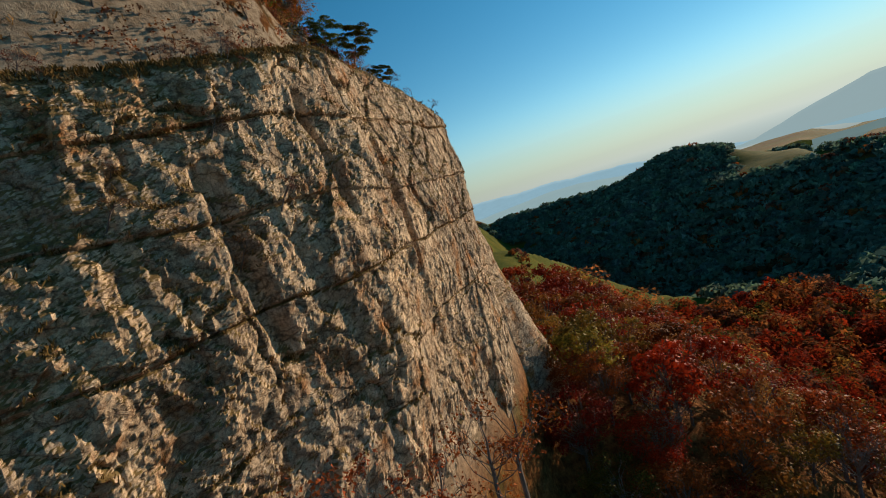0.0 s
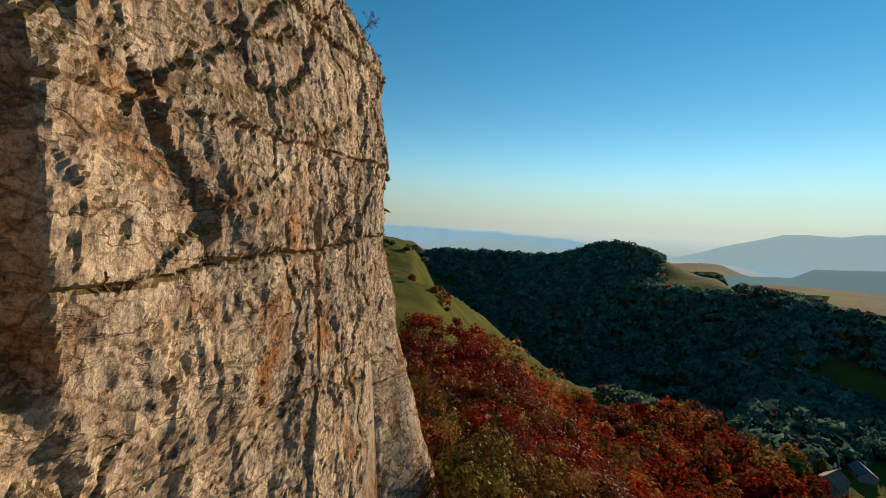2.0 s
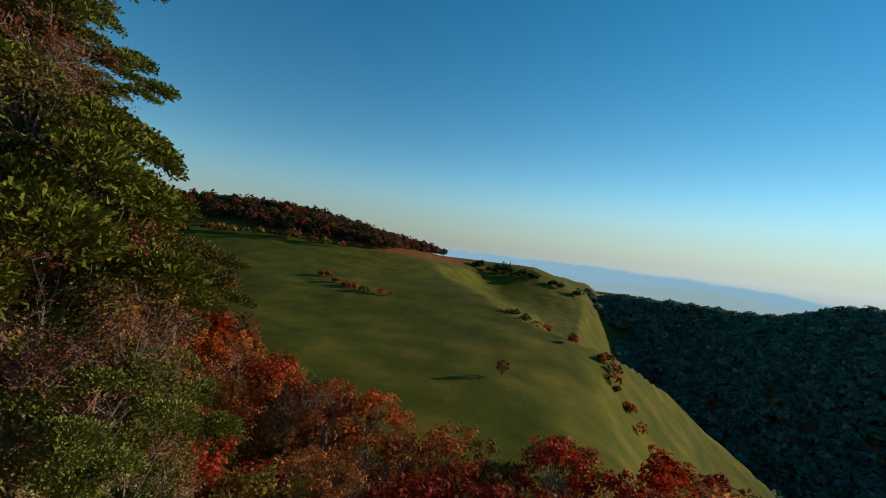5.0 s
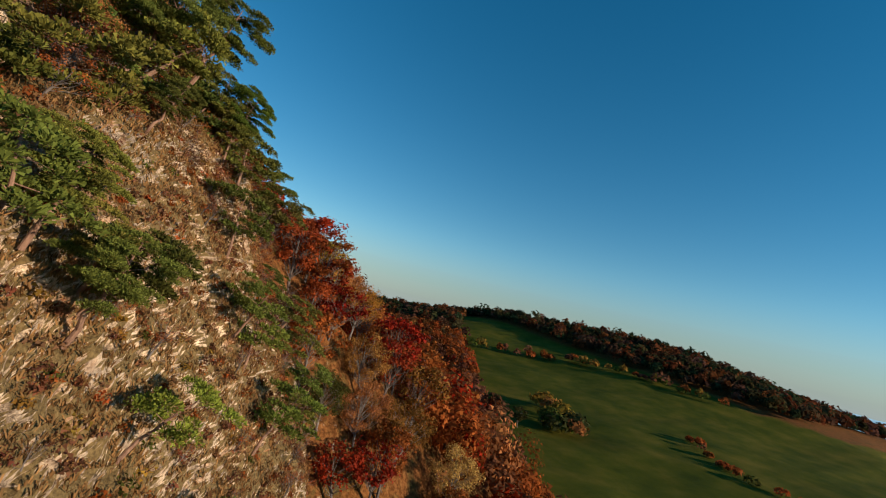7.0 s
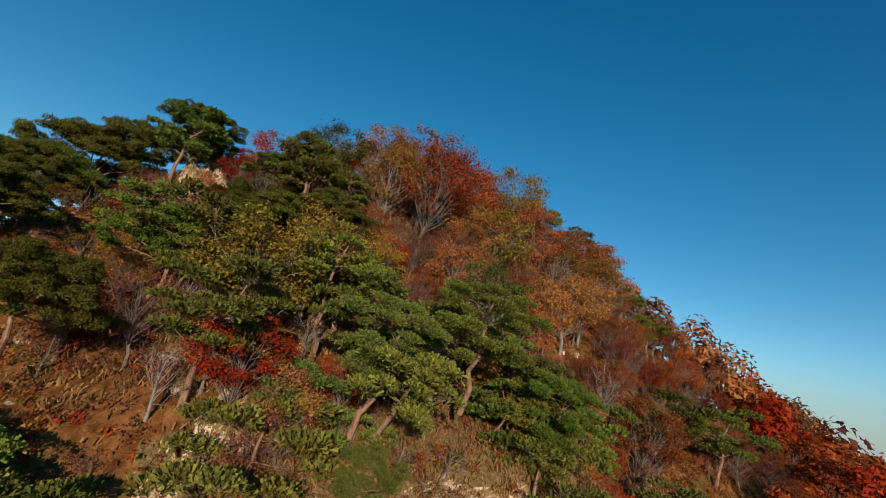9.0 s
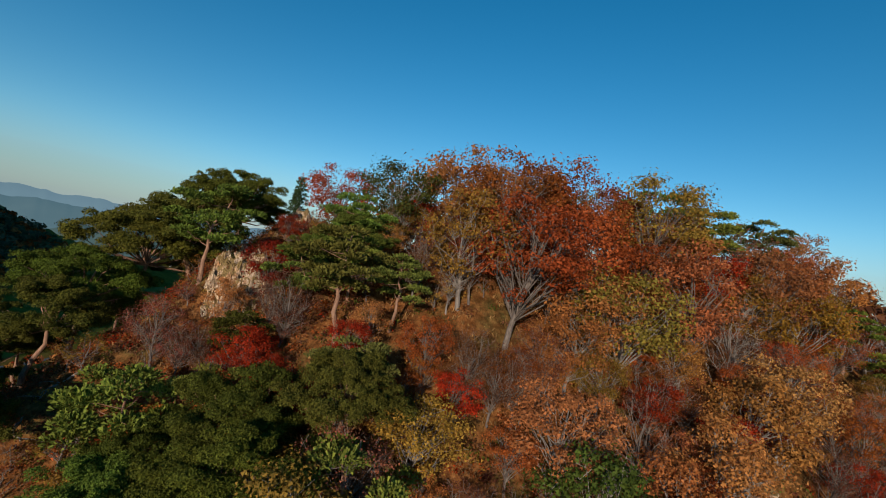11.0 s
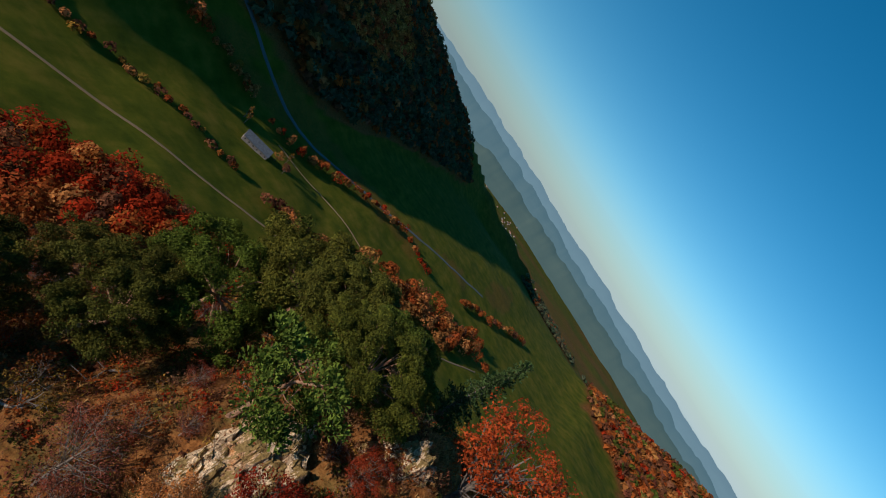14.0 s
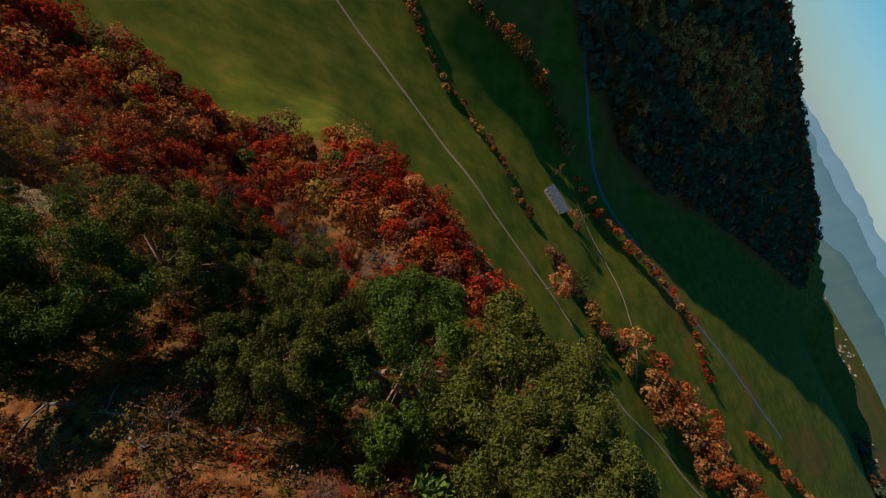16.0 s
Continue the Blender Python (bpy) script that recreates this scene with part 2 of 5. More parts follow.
def nd(t, kind, **values):
    n = t.nodes.new(kind)
    for k, v in values.items():
        n.inputs[k].default_value = v
    return n


def noise_tex(t, vec, scale, detail=6.0, rough=0.6):
    n = nd(t, "ShaderNodeTexNoise", Scale=scale, Detail=detail, Roughness=rough)
    t.links.new(vec, n.inputs["Vector"])
    return n.outputs["Fac"]


def ramp(t, fac, stops):
    r = t.nodes.new("ShaderNodeValToRGB")
    e = r.color_ramp.elements
    while len(e) < len(stops):
        e.new(0.5)
    for el, (p, c) in zip(e, stops):
        el.position, el.color = p, (*c, 1)
    t.links.new(fac, r.inputs[0])
    return r.outputs[0]


def mix(t, fac, a, b, blend="MIX"):
    m = t.nodes.new("ShaderNodeMixRGB")
    m.blend_type = blend
    for s, v in ((0, fac), (1, a), (2, b)):
        if isinstance(v, (int, float)):
            m.inputs[s].default_value = v
        elif isinstance(v, tuple):
            m.inputs[s].default_value = (*v, 1)
        else:
            t.links.new(v, m.inputs[s])
    return m.outputs[0]


def bump(t, b, height, strength, dist):
    n = nd(t, "ShaderNodeBump", Strength=strength, Distance=dist)
    t.links.new(height, n.inputs["Height"])
    t.links.new(n.outputs[0], b.inputs["Normal"])


def position(t):
    return t.nodes.new("ShaderNodeNewGeometry").outputs["Position"]


def rock_material():
    m, t, b = material("limestone")
    p = position(t)
    big = noise_tex(t, p, 0.16, 5)
    mid = noise_tex(t, p, 0.9, 6, 0.65)
    fine = noise_tex(t, p, 7.0, 8, 0.7)
    c = ramp(t, mid, [(0.3, (0.50, 0.355, 0.23)), (0.5, (0.84, 0.635, 0.43)), (0.7, (0.93, 0.755, 0.56))])
    grey = ramp(t, big, [(0.42, (0, 0, 0)), (0.6, (1, 1, 1))])
    c = mix(t, grey, c, mix(t, 0.45, c, (0.34, 0.30, 0.255)))
    rust = ramp(t, noise_tex(t, p, 0.33, 7, 0.68), [(0.525, (0, 0, 0)), (0.66, (1, 1, 1))])
    c = mix(t, rust, c, (0.50, 0.22, 0.075))
    dark = ramp(t, fine, [(0.36, (0.38, 0.35, 0.33)), (0.5, (1, 1, 1))])
    c = mix(t, 0.75, c, dark, "MULTIPLY")
    grit = noise_tex(t, p, 26.0, 6, 0.75)
    c = mix(t, 0.9, c, ramp(t, grit, [(0.36, (0.52, 0.47, 0.44)), (0.5, (1, 1, 1)), (0.62, (1.12, 1.1, 1.08))]), "MULTIPLY")
    mp = t.nodes.new("ShaderNodeMapping")
    mp.inputs["Scale"].default_value = (0.6, 0.6, 1.1)
    t.links.new(p, mp.inputs["Vector"])
    crack = ramp(t, noise_tex(t, mp.outputs[0], 0.8, 7, 0.55), [(0.478, (1, 1, 1)), (0.497, (0.22, 0.19, 0.16)), (0.503, (0.22, 0.19, 0.16)), (0.522, (1, 1, 1))])
    c = mix(t, 0.6, c, crack, "MULTIPLY")
    mq = t.nodes.new("ShaderNodeMapping")
    mq.inputs["Scale"].default_value = (2.2, 2.2, 0.6)
    t.links.new(p, mq.inputs["Vector"])
    chip = noise_tex(t, mq.outputs[0], 1.0, 6, 0.7)
    c = mix(t, 0.36, c, ramp(t, chip, [(0.38, (0.5, 0.46, 0.42)), (0.52, (1, 1, 1))]), "MULTIPLY")
    # broken blocks: joints and a tone for each block, at two sizes
    wob = nd(t, "ShaderNodeTexNoise", Scale=1.3, Detail=5.0, Roughness=0.65)
    t.links.new(p, wob.inputs["Vector"])
    bent = mix(t, 0.62, p, wob.outputs["Color"], "ADD")
    relief = fine
    for size, dark_at, share in ((0.75, 0.04, 0.55), (2.4, 0.06, 0.5)):
        edge = nd(t, "ShaderNodeTexVoronoi", Scale=size)
        edge.feature = 'DISTANCE_TO_EDGE'
        t.links.new(bent, edge.inputs["Vector"])
        joint = ramp(t, edge.outputs["Distance"], [(0.0, (0.3, 0.26, 0.22)), (dark_at, (1, 1, 1))])
        c = mix(t, share, c, joint, "MULTIPLY")
        cell = nd(t, "ShaderNodeTexVoronoi", Scale=size)
        t.links.new(bent, cell.inputs["Vector"])
        tone_of = nd(t, "ShaderNodeSeparateColor")
        t.links.new(cell.outputs["Color"], tone_of.inputs[0])
        c = mix(t, 0.45, c, ramp(t, tone_of.outputs[0], [(0.0, (0.62, 0.58, 0.56)), (1.0, (1.25, 1.2, 1.12))]), "MULTIPLY")
        relief = mix(t, 0.35, relief, mix(t, 0.5, joint, cell.outputs["Color"]))
    wave = nd(t, "ShaderNodeTexWave", Scale=0.16, Distortion=9.0, Detail=4.0)
    wave.inputs["Detail Scale"].default_value = 1.6
    wave.bands_direction = 'Z'
    t.links.new(bent, wave.inputs["Vector"])
    bed = ramp(t, wave.outputs["Fac"], [(0.0, (0.2, 0.17, 0.14)), (0.035, (1, 1, 1))])
    c = mix(t, 0.6, c, bed, "MULTIPLY")
    relief = mix(t, 0.3, relief, bed)
    # dry grass holds on ledges
    g = t.nodes.new("ShaderNodeNewGeometry")
    sep = t.nodes.new("ShaderNodeSeparateXYZ")
    t.links.new(g.outputs["Normal"], sep.inputs[0])
    add = t.nodes.new("ShaderNodeMath")
    add.operation = 'MULTIPLY_ADD'
    t.links.new(mix(t, 0.4, mid, fine), add.inputs[0])
    add.inputs[1].default_value = 1.3
    t.links.new(sep.outputs["Z"], add.inputs[2])
    ledge = ramp(t, add.outputs[0], [(0.98, (0, 0, 0)), (1.13, (1, 1, 1))])
    c = mix(t, ledge, c, ramp(t, fine, [(0.35, (0.11, 0.07, 0.026)), (0.65, (0.29, 0.19, 0.075))]))
    t.links.new(c, b.inputs["Base Color"])
    b.inputs["Roughness"].default_value = 0.95
    b.inputs["Specular IOR Level"].default_value = 0.15
    bump(t, b, mix(t, 0.2, mix(t, 0.5, mix(t, 0.45, relief, grit), chip), crack), 1.0, 0.28)
    return m


def ground_material():
    m, t, b = material("ground_cover")
    p = position(t)
    at = t.nodes.new("ShaderNodeAttribute")
    at.attribute_name = "meadow"
    fine = noise_tex(t, p, 1.6, 8, 0.7)
    mid = noise_tex(t, p, 0.06, 6, 0.6)
    litter = ramp(t, fine, [(0.3, (0.075, 0.027, 0.010)), (0.5, (0.21, 0.082, 0.024)), (0.72, (0.35, 0.16, 0.055))])
    scrub = ramp(t, noise_tex(t, p, 0.3, 6), [(0.5, (0, 0, 0)), (0.66, (1, 1, 1))])
    litter = mix(t, scrub, litter, ramp(t, fine, [(0.3, (0.06, 0.045, 0.014)), (0.7, (0.17, 0.115, 0.036))]))
    dirt = ramp(t, noise_tex(t, p, 0.9, 7, 0.7), [(0.4, (0.42, 0.38, 0.36)), (0.56, (1, 1, 1))])
    litter = mix(t, 0.8, litter, dirt, "MULTIPLY")
    mp = t.nodes.new("ShaderNodeMapping")
    mp.inputs["Rotation"].default_value = (0, 0, radians(15))
    mp.inputs["Scale"].default_value = (0.09, 0.012, 0.05)
    t.links.new(p, mp.inputs["Vector"])
    streak = noise_tex(t, mp.outputs[0], 1.0, 4)
    grass = ramp(t, mid, [(0.3, (0.058, 0.074, 0.008)), (0.5, (0.104, 0.104, 0.011)), (0.72, (0.18, 0.135, 0.02))])
    grass = mix(t, 0.6, grass, ramp(t, streak, [(0.35, (0.6, 0.68, 0.5)), (0.65, (1.0, 0.95, 0.9))]), "MULTIPLY")
    grass = mix(t, 0.5, grass, ramp(t, fine, [(0.3, (0.6, 0.6, 0.5)), (0.7, (1, 1, 1))]), "MULTIPLY")
    # limestone shows through where the crag is steep
    g = t.nodes.new("ShaderNodeNewGeometry")
    sep = t.nodes.new("ShaderNodeSeparateXYZ")
    t.links.new(g.outputs["Normal"], sep.inputs[0])
    steep = t.nodes.new("ShaderNodeMath")
    steep.operation = 'MULTIPLY_ADD'
    t.links.new(sep.outputs["Z"], steep.inputs[0])
    steep.inputs[1].default_value = -1.15
    t.links.new(noise_tex(t, p, 0.55, 7, 0.7), steep.inputs[2])
    bare = ramp(t, steep.outputs[0], [(0.0, (0, 0, 0)), (0.06, (1, 1, 1))])
    stone = ramp(t, fine, [(0.3, (0.16, 0.11, 0.07)), (0.62, (0.46, 0.35, 0.24))])
    at_height = t.nodes.new("ShaderNodeSeparateXYZ")
    t.links.new(p, at_height.inputs[0])
    crag_only = nd(t, "ShaderNodeMapRange")
    for k, v in ((1, -24.0), (2, -16.0)):
        crag_only.inputs[k].default_value = v
    t.links.new(at_height.outputs["Z"], crag_only.inputs[0])
    litter = mix(t, mix(t, 1.0, bare, crag_only.outputs[0], "MULTIPLY"), litter, stone)
    t.links.new(mix(t, at.outputs["Fac"], litter, grass), b.inputs["Base Color"])
    b.inputs["Roughness"].default_value = 1.0
    b.inputs["Specular IOR Level"].default_value = 0.04
    bump(t, b, fine, 0.7, 0.3)
    return m


def leaf_material(name, rough=0.6, through=0.25, spread=0.45):
    """Foliage: the tree's own colour, each leaf a little lighter or darker."""
    m, t, b = material(name)
    oi = t.nodes.new("ShaderNodeObjectInfo")
    g = t.nodes.new("ShaderNodeNewGeometry")
    v = ramp(t, g.outputs["Random Per Island"], [(0.0, (1 - spread, 1 - spread, 1 - spread)), (1.0, (1 + spread, 1 + spread * 0.8, 1 + spread * 0.6))])
    c = mix(t, 1.0, oi.outputs["Color"], v, "MULTIPLY")
    n = noise_tex(t, position(t), 0.35, 3)
    c = mix(t, 0.6, c, ramp(t, n, [(0.35, (0.62, 0.55, 0.5)), (0.65, (1.1, 1.1, 1.0))]), "MULTIPLY")
    t.links.new(c, b.inputs["Base Color"])
    b.inputs["Roughness"].default_value = rough
    b.inputs["Specular IOR Level"].default_value = 0.06
    tr = t.nodes.new("ShaderNodeBsdfTranslucent")
    t.links.new(c, tr.inputs[0])
    ms = t.nodes.new("ShaderNodeMixShader")
    ms.inputs[0].default_value = through
    t.links.new(b.outputs[0], ms.inputs[1])
    t.links.new(tr.outputs[0], ms.inputs[2])
    t.links.new(ms.outputs[0], t.nodes["Material Output"].inputs[0])
    return m


def wood_material(name, dark, light, scale=3.0):
    m, t, b = material(name)
    p = position(t)
    mp = t.nodes.new("ShaderNodeMapping")
    mp.inputs["Scale"].default_value = (scale * 2, scale * 2, scale * 0.5)
    t.links.new(p, mp.inputs["Vector"])
    n = noise_tex(t, mp.outputs[0], 1.0, 8, 0.7)
    t.links.new(ramp(t, n, [(0.35, dark), (0.65, light)]), b.inputs["Base Color"])
    b.inputs["Roughness"].default_value = 0.9
    bump(t, b, n, 0.6, 0.05)
    return m


def plain_material(name, lo, hi, scale=2.0, rough=0.85):
    m, t, b = material(name)
    n = noise_tex(t, position(t), scale, 6)
    t.links.new(ramp(t, n, [(0.35, lo), (0.65, hi)]), b.inputs["Base Color"])
    b.inputs["Roughness"].default_value = rough
    bump(t, b, n, 0.3, 0.05)
    return m


def haze_glow_material(name, colour, glow):
    """Far ranges seen through kilometres of air: their haze is put in as emission."""
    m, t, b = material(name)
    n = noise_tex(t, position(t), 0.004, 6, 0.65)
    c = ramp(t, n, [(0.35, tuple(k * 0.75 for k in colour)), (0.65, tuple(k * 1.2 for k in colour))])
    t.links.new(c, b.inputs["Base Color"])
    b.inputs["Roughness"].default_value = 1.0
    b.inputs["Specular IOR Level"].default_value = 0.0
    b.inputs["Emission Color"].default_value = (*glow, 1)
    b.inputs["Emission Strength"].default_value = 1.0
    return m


ROCK = rock_material()
GROUND = ground_material()
LEAF = leaf_material("autumn_leaves")
NEEDLE = leaf_material("needles", 0.7, 0.12, 0.5)
BARK = wood_material("bark", (0.07, 0.05, 0.04), (0.20, 0.155, 0.125))
PALE_BARK = wood_material("pale_bark", (0.11, 0.085, 0.068), (0.28, 0.235, 0.20))
PINE_BARK = wood_material("pine_bark", (0.13, 0.06, 0.035), (0.36, 0.20, 0.12))
TWIG = wood_material("twigs", (0.11, 0.06, 0.05), (0.24, 0.15, 0.12))
GRAVEL = plain_material("gravel", (0.17, 0.105, 0.05), (0.25, 0.155, 0.08), 2.0, 1.0)
ASPHALT = plain_material("asphalt", (0.06, 0.064, 0.068), (0.10, 0.105, 0.11))
DRY = leaf_material("dry_grass", 0.8, 0.2, 0.5)

# ---- ground: one sheet to the horizon ----
def axis_steps(centre, n, near, reach):
    t = np.linspace(-1, 1, n)
    k = np.arcsinh(reach / near) if near else 1
    return centre + np.sinh(t * k) * near


GX, GY = axis_steps(-5, 350, 60.0, 4700.0), axis_steps(45, 350, 60.0, 4700.0)
gx, gy = np.meshgrid(GX, GY, indexing="ij")
gz = land(gx, gy)


def south_brink(x):
    """The northern meadow's edge above the red wood."""
    return np.where(x < 0, 124 - 0.58 * x, np.interp(x, [0, 25, 50, 72, 108, 140, 178], [124, 130, 186, 236, 262, 258, 259]))


def grass_here(x, y):
    """1 where there is meadow, 0 under trees."""
    w = across(x, y)
    n = fbm(x / 45, y / 45, 0, 3, 21)
    far = np.hypot(x, y)
    edge = along(x + 9 * n, y, WOOD_EDGE)[0]
    valley = ((edge > 0) & (w < 120 + 20 * n) & (far < 1250) & (y < 60)).astype(float)
    valley = np.maximum(valley, ((w > 0) & (y < 0) & (far < 1250) & (land(x, y, False) < -92)).astype(float))
    valley = np.maximum(valley, ((w > -50 + 14 * n) & (w < 40 + 10 * n) & (y > 40) & (y < 215)).astype(float))
    valley = np.where((w > 66) & (w < 125) & (n > 0.12), 0.6, valley)
    n2 = fbm(x / 30, y / 30, 0, 3, 24)
    lower = y > south_brink(x) + 9 * n2
    upper = np.where(x > 66, y < np.interp(x, [66, 100, 108, 118, 153, 178, 180], [392, 382, 340, 310, 288, 264, 0]) + 8 * n2, True)
    north = (lower & (upper | ((y > 388) & (x < 40 + 0.07 * y + 40 * n2))) & (x > -620) & (far < 1150)).astype(float)
    past = along(x, y, BRINK)[0]
    north = np.where((past > -12) & (past < 44) & (x > 40) & (x < 160), 1.0, north)
    north = np.where((past > -12) & (past < 420) & (np.degrees(np.arctan2(x - 5, y - 35)) < 10 + 3 * n2) & (x > -100), 1.0, north)
    north = np.where((x < -60) & (y < 120 - 0.62 * (x + 60) + 25 * n), 0, north)
    hill = spine(x, y, WEST_HILL, 0.22)
    foot = np.interp(x, [-620, -480, -400, -335, -267, -156, -120, -70], [430, 440, 448, 444, 452, 462, 500, 900])
    north = np.where((hill > -45) & (y > foot + 9 * n), 0, north)
    back = spine(x, y, BACK_RIDGE, 0.4)
    valley = np.where(back > -96 + 12 * n, 0, valley)
    seen = np.degrees(np.arctan2(x - 5, y - 35))
    dome = ((spine(x, y, DOME_BENCH, 0.12) > -63 + 2 * n) & (seen > 35.5 + n) & (seen < 42.5 + n)).astype(float)
    plains = ((far > 1150) | (x > 560) & (y > 100) | (y > 960)) * np.clip(0.7 + 1.2 * fbm(x / 260, y / 150, 0, 3, 27), 0.3, 0.95)
    return np.clip(valley + north + dome + plains, 0, 1)


ground = new("ground", mesh_of("ground", np.stack([gx, gy, gz], -1).reshape(-1, 3), grid_faces(len(GX), len(GY)), [GROUND], True))
at = ground.data.attributes.new("meadow", 'FLOAT', 'POINT')
at.data.foreach_set("value", grass_here(gx, gy).ravel().astype(np.float32))
tagged(ground, "grassy valley meadows and leaf-covered forest ground", "ground", kind="structure")


def lie(x, y):
    """Height of the ground sheet as built, by its own cells."""
    x, y = np.asarray(x, float), np.asarray(y, float)
    i = np.clip(np.searchsorted(GX, x) - 1, 0, len(GX) - 2)
    j = np.clip(np.searchsorted(GY, y) - 1, 0, len(GY) - 2)
    u, v = (x - GX[i]) / (GX[i + 1] - GX[i]), (y - GY[j]) / (GY[j + 1] - GY[j])
    return (1 - u) * (1 - v) * gz[i, j] + u * (1 - v) * gz[i + 1, j] + (1 - u) * v * gz[i, j + 1] + u * v * gz[i + 1, j + 1]


# ---- the limestone cliff ----
def smooth_line(pts, step):
    p = np.asarray(pts, float)
    for _ in range(2):
        q = np.empty((2 * len(p) - 2, p.shape[1]))
        q[0::2], q[1::2] = 0.75 * p[:-1] + 0.25 * p[1:], 0.25 * p[:-1] + 0.75 * p[1:]
        p = np.vstack([p[:1], q, p[-1:]])
    s = np.concatenate([[0], np.cumsum(np.hypot(*np.diff(p[:, :2], axis=0).T))])
    return p, s



def cliff_mesh():
    p, s = smooth_line(FACE, 0.2)
    # finer steps along the stretch that is passed closest
    su = [0.0]
    while su[-1] < s[-1]:
        y = np.interp(su[-1], s, p[:, 1])
        x = np.interp(su[-1], s, p[:, 0])
        su.append(su[-1] + (0.095 if 33 < y < 64 and x > -16 else (0.13 if 12 < y < 70 and x > -16 else 0.28)))
    su = np.array(su)
    q = np.stack([np.interp(su, s, p[:, k]) for k in range(5)], 1)
    tan = np.gradient(q[:, :2], axis=0)
    tan /= np.linalg.norm(tan, axis=1, keepdims=True)
    for _ in range(40):
        tan[1:-1] = (tan[:-2] + tan[1:-1] * 2 + tan[2:]) / 4
    out = np.stack([tan[:, 1], -tan[:, 0]], 1)
    out /= np.linalg.norm(out, axis=1, keepdims=True)
    nv = 290
    v = np.interp(np.linspace(0, 1, nv), [0, 0.16, 0.78, 1.0], [0, 0.36, 0.84, 1.0])
    z = q[:, 2:3] + (q[:, 3:4] - q[:, 2:3]) * v[None]
    low = np.interp(q[:, 4:5], [0.1, 0.13, 0.34, 0.45], [-0.12, -0.04, 0.34, 0.3])
    corner = sstep(58.8, 64.5, q[:, 1:2])
    low = np.where(q[:, 1:2] > 45, low * corner - 0.1 * (1 - corner), low)
    back = q[:, 4:5] * np.maximum(z + 2, 0) + low * np.minimum(z - 1, 0) + 4.0 * np.clip((v[None] - 0.92) / 0.08, 0, 1) ** 2
    z = z - 1.2 * np.clip((v[None] - 0.92) / 0.08, 0, 1) ** 2
    x = q[:, 0:1] - out[:, 0:1] * back
    y = q[:, 1:2] - out[:, 1:2] * back
    a = su[:, None] + 0 * z
    wx, wz = fbm(a / 5, z / 5, 0, 3, 31) * 1.2, fbm(a / 5, z / 5, 3.3, 3, 35) * 1.2
    d = 1.3 * fbm(a / 13, z / 20, 0, 3, 41) + 0.25 * (1 - 2 * np.abs(fbm(a / 2.6 + .1 * z, z / 9, 1.3, 3, 46)))
    kx, kz = fbm(a / 1.6, z / 2.4, 5.1, 4, 131) * 1.1, fbm(a / 1.6, z / 2.4, 9.1, 4, 135) * 1.2
    mx, mz = fbm(a / 0.5, z / 0.6, 5.1, 3, 231) * 0.3, fbm(a / 0.5, z / 0.6, 9.1, 3, 235) * 0.3
    l1, e1 = facets((a + wx * 1.6 + kx + mx) / 3.4, z * 0 + d * 0.3, (z + wz * 1.6 + kz + mz) / 4.2, 50)
    l2, e2 = facets((a + wx * .9 + kx + mx + .2 * z) / 1.4, z * 0 + 2.2, (z + wz * .9 + kz + mz) / 2.0, 60)
    calm = 0.3 + 0.7 * sstep(-.25, .25, fbm(a / 5, z / 4, 7.7, 3, 44))
    wild = 0.75 + 0.45 * sstep(27, 18, q[:, 1:2]) + 0.25 * sstep(68, 74, q[:, 1:2])
    d = d + 0.26 * wild * l1 + 0.12 * wild * l2 * calm
    l4, e4 = facets((a + mx * 1.5 + .2 * z) / 0.3, z * 0 + 6.2, (z + mz * 1.5) / 0.42, 75)
    d = d + 0.045 * l4 * (0.3 + 0.7 * calm)
    # open joints between the large blocks
    d = d - 0.22 * np.exp(-(e1 / 0.04) ** 2) * (fbm(a / 6, z / 6, 4.4, 2, 47) > 0)

    def flakes(su, sv, steps, octaves, salt):
        """Plates that have spalled off in steps, each with a sharp edge."""
        k = steps * fbm((a + .2 * z) / su, z / sv, 0.7, octaves, salt)
        f = k - np.floor(k)
        return (np.floor(k) + sstep(0.7, 1.0, f) + 0.25 * f) / steps

    d = d + wild * (0.5 * flakes(3.2, 5.0, 4, 5, 340) + (0.3 + 0.7 * calm) * (0.3 * flakes(1.2, 2.0, 4, 4, 350) + 0.13 * flakes(0.5, 0.75, 3, 3, 360)))
    for level, dip, depth in ((-7.5, .02, .25), (-1.2, .05, .26), (3.2, .03, .2), (8.4, .06, .22), (-14, .04, .25)):
        line = z - level - dip * (a - 60) + 0.8 * fbm(a / 7, 0.5, level, 3, 80)
        d = d - depth * np.exp(-(line / 0.07) ** 2) * sstep(-.25, .15, fbm(a / 11, level, 0, 2, 83)) + 0.17 * (line > 0) * np.exp(-np.maximum(line, 0) / 2.5)
    # chimneys: upright clefts where a pillar has parted from the face
    for cy, lo, hi, wide, deep in ((33.0, -3.5, 6.5, .42, .9), (44.4, -3.5, 0.6, .22, .6), (21.5, -4, 5, .5, .8), (27.5, 2, 9, .3, .6),):
        off = q[:, 1:2] - cy + 0.45 * fbm(z / 3 + cy, 0 * a + .5, cy, 3, 87) + 0.1 * z
        d = d - deep * np.exp(-(off / wide) ** 4) * sstep(lo - 1, lo + 1, z) * sstep(hi + 1, hi - 1, z)
    # weathering wears the sheer steps back a little
    d[1:-1] = 0.05 * d[:-2] + 0.9 * d[1:-1] + 0.05 * d[2:]
    d = d + 0.05 * fbm(a / 0.35, z / 0.35, 0, 2, 90)
    x, y = x + out[:, 0:1] * d, y + out[:, 1:2] * d
    xyz = np.stack([x, y, z], -1)
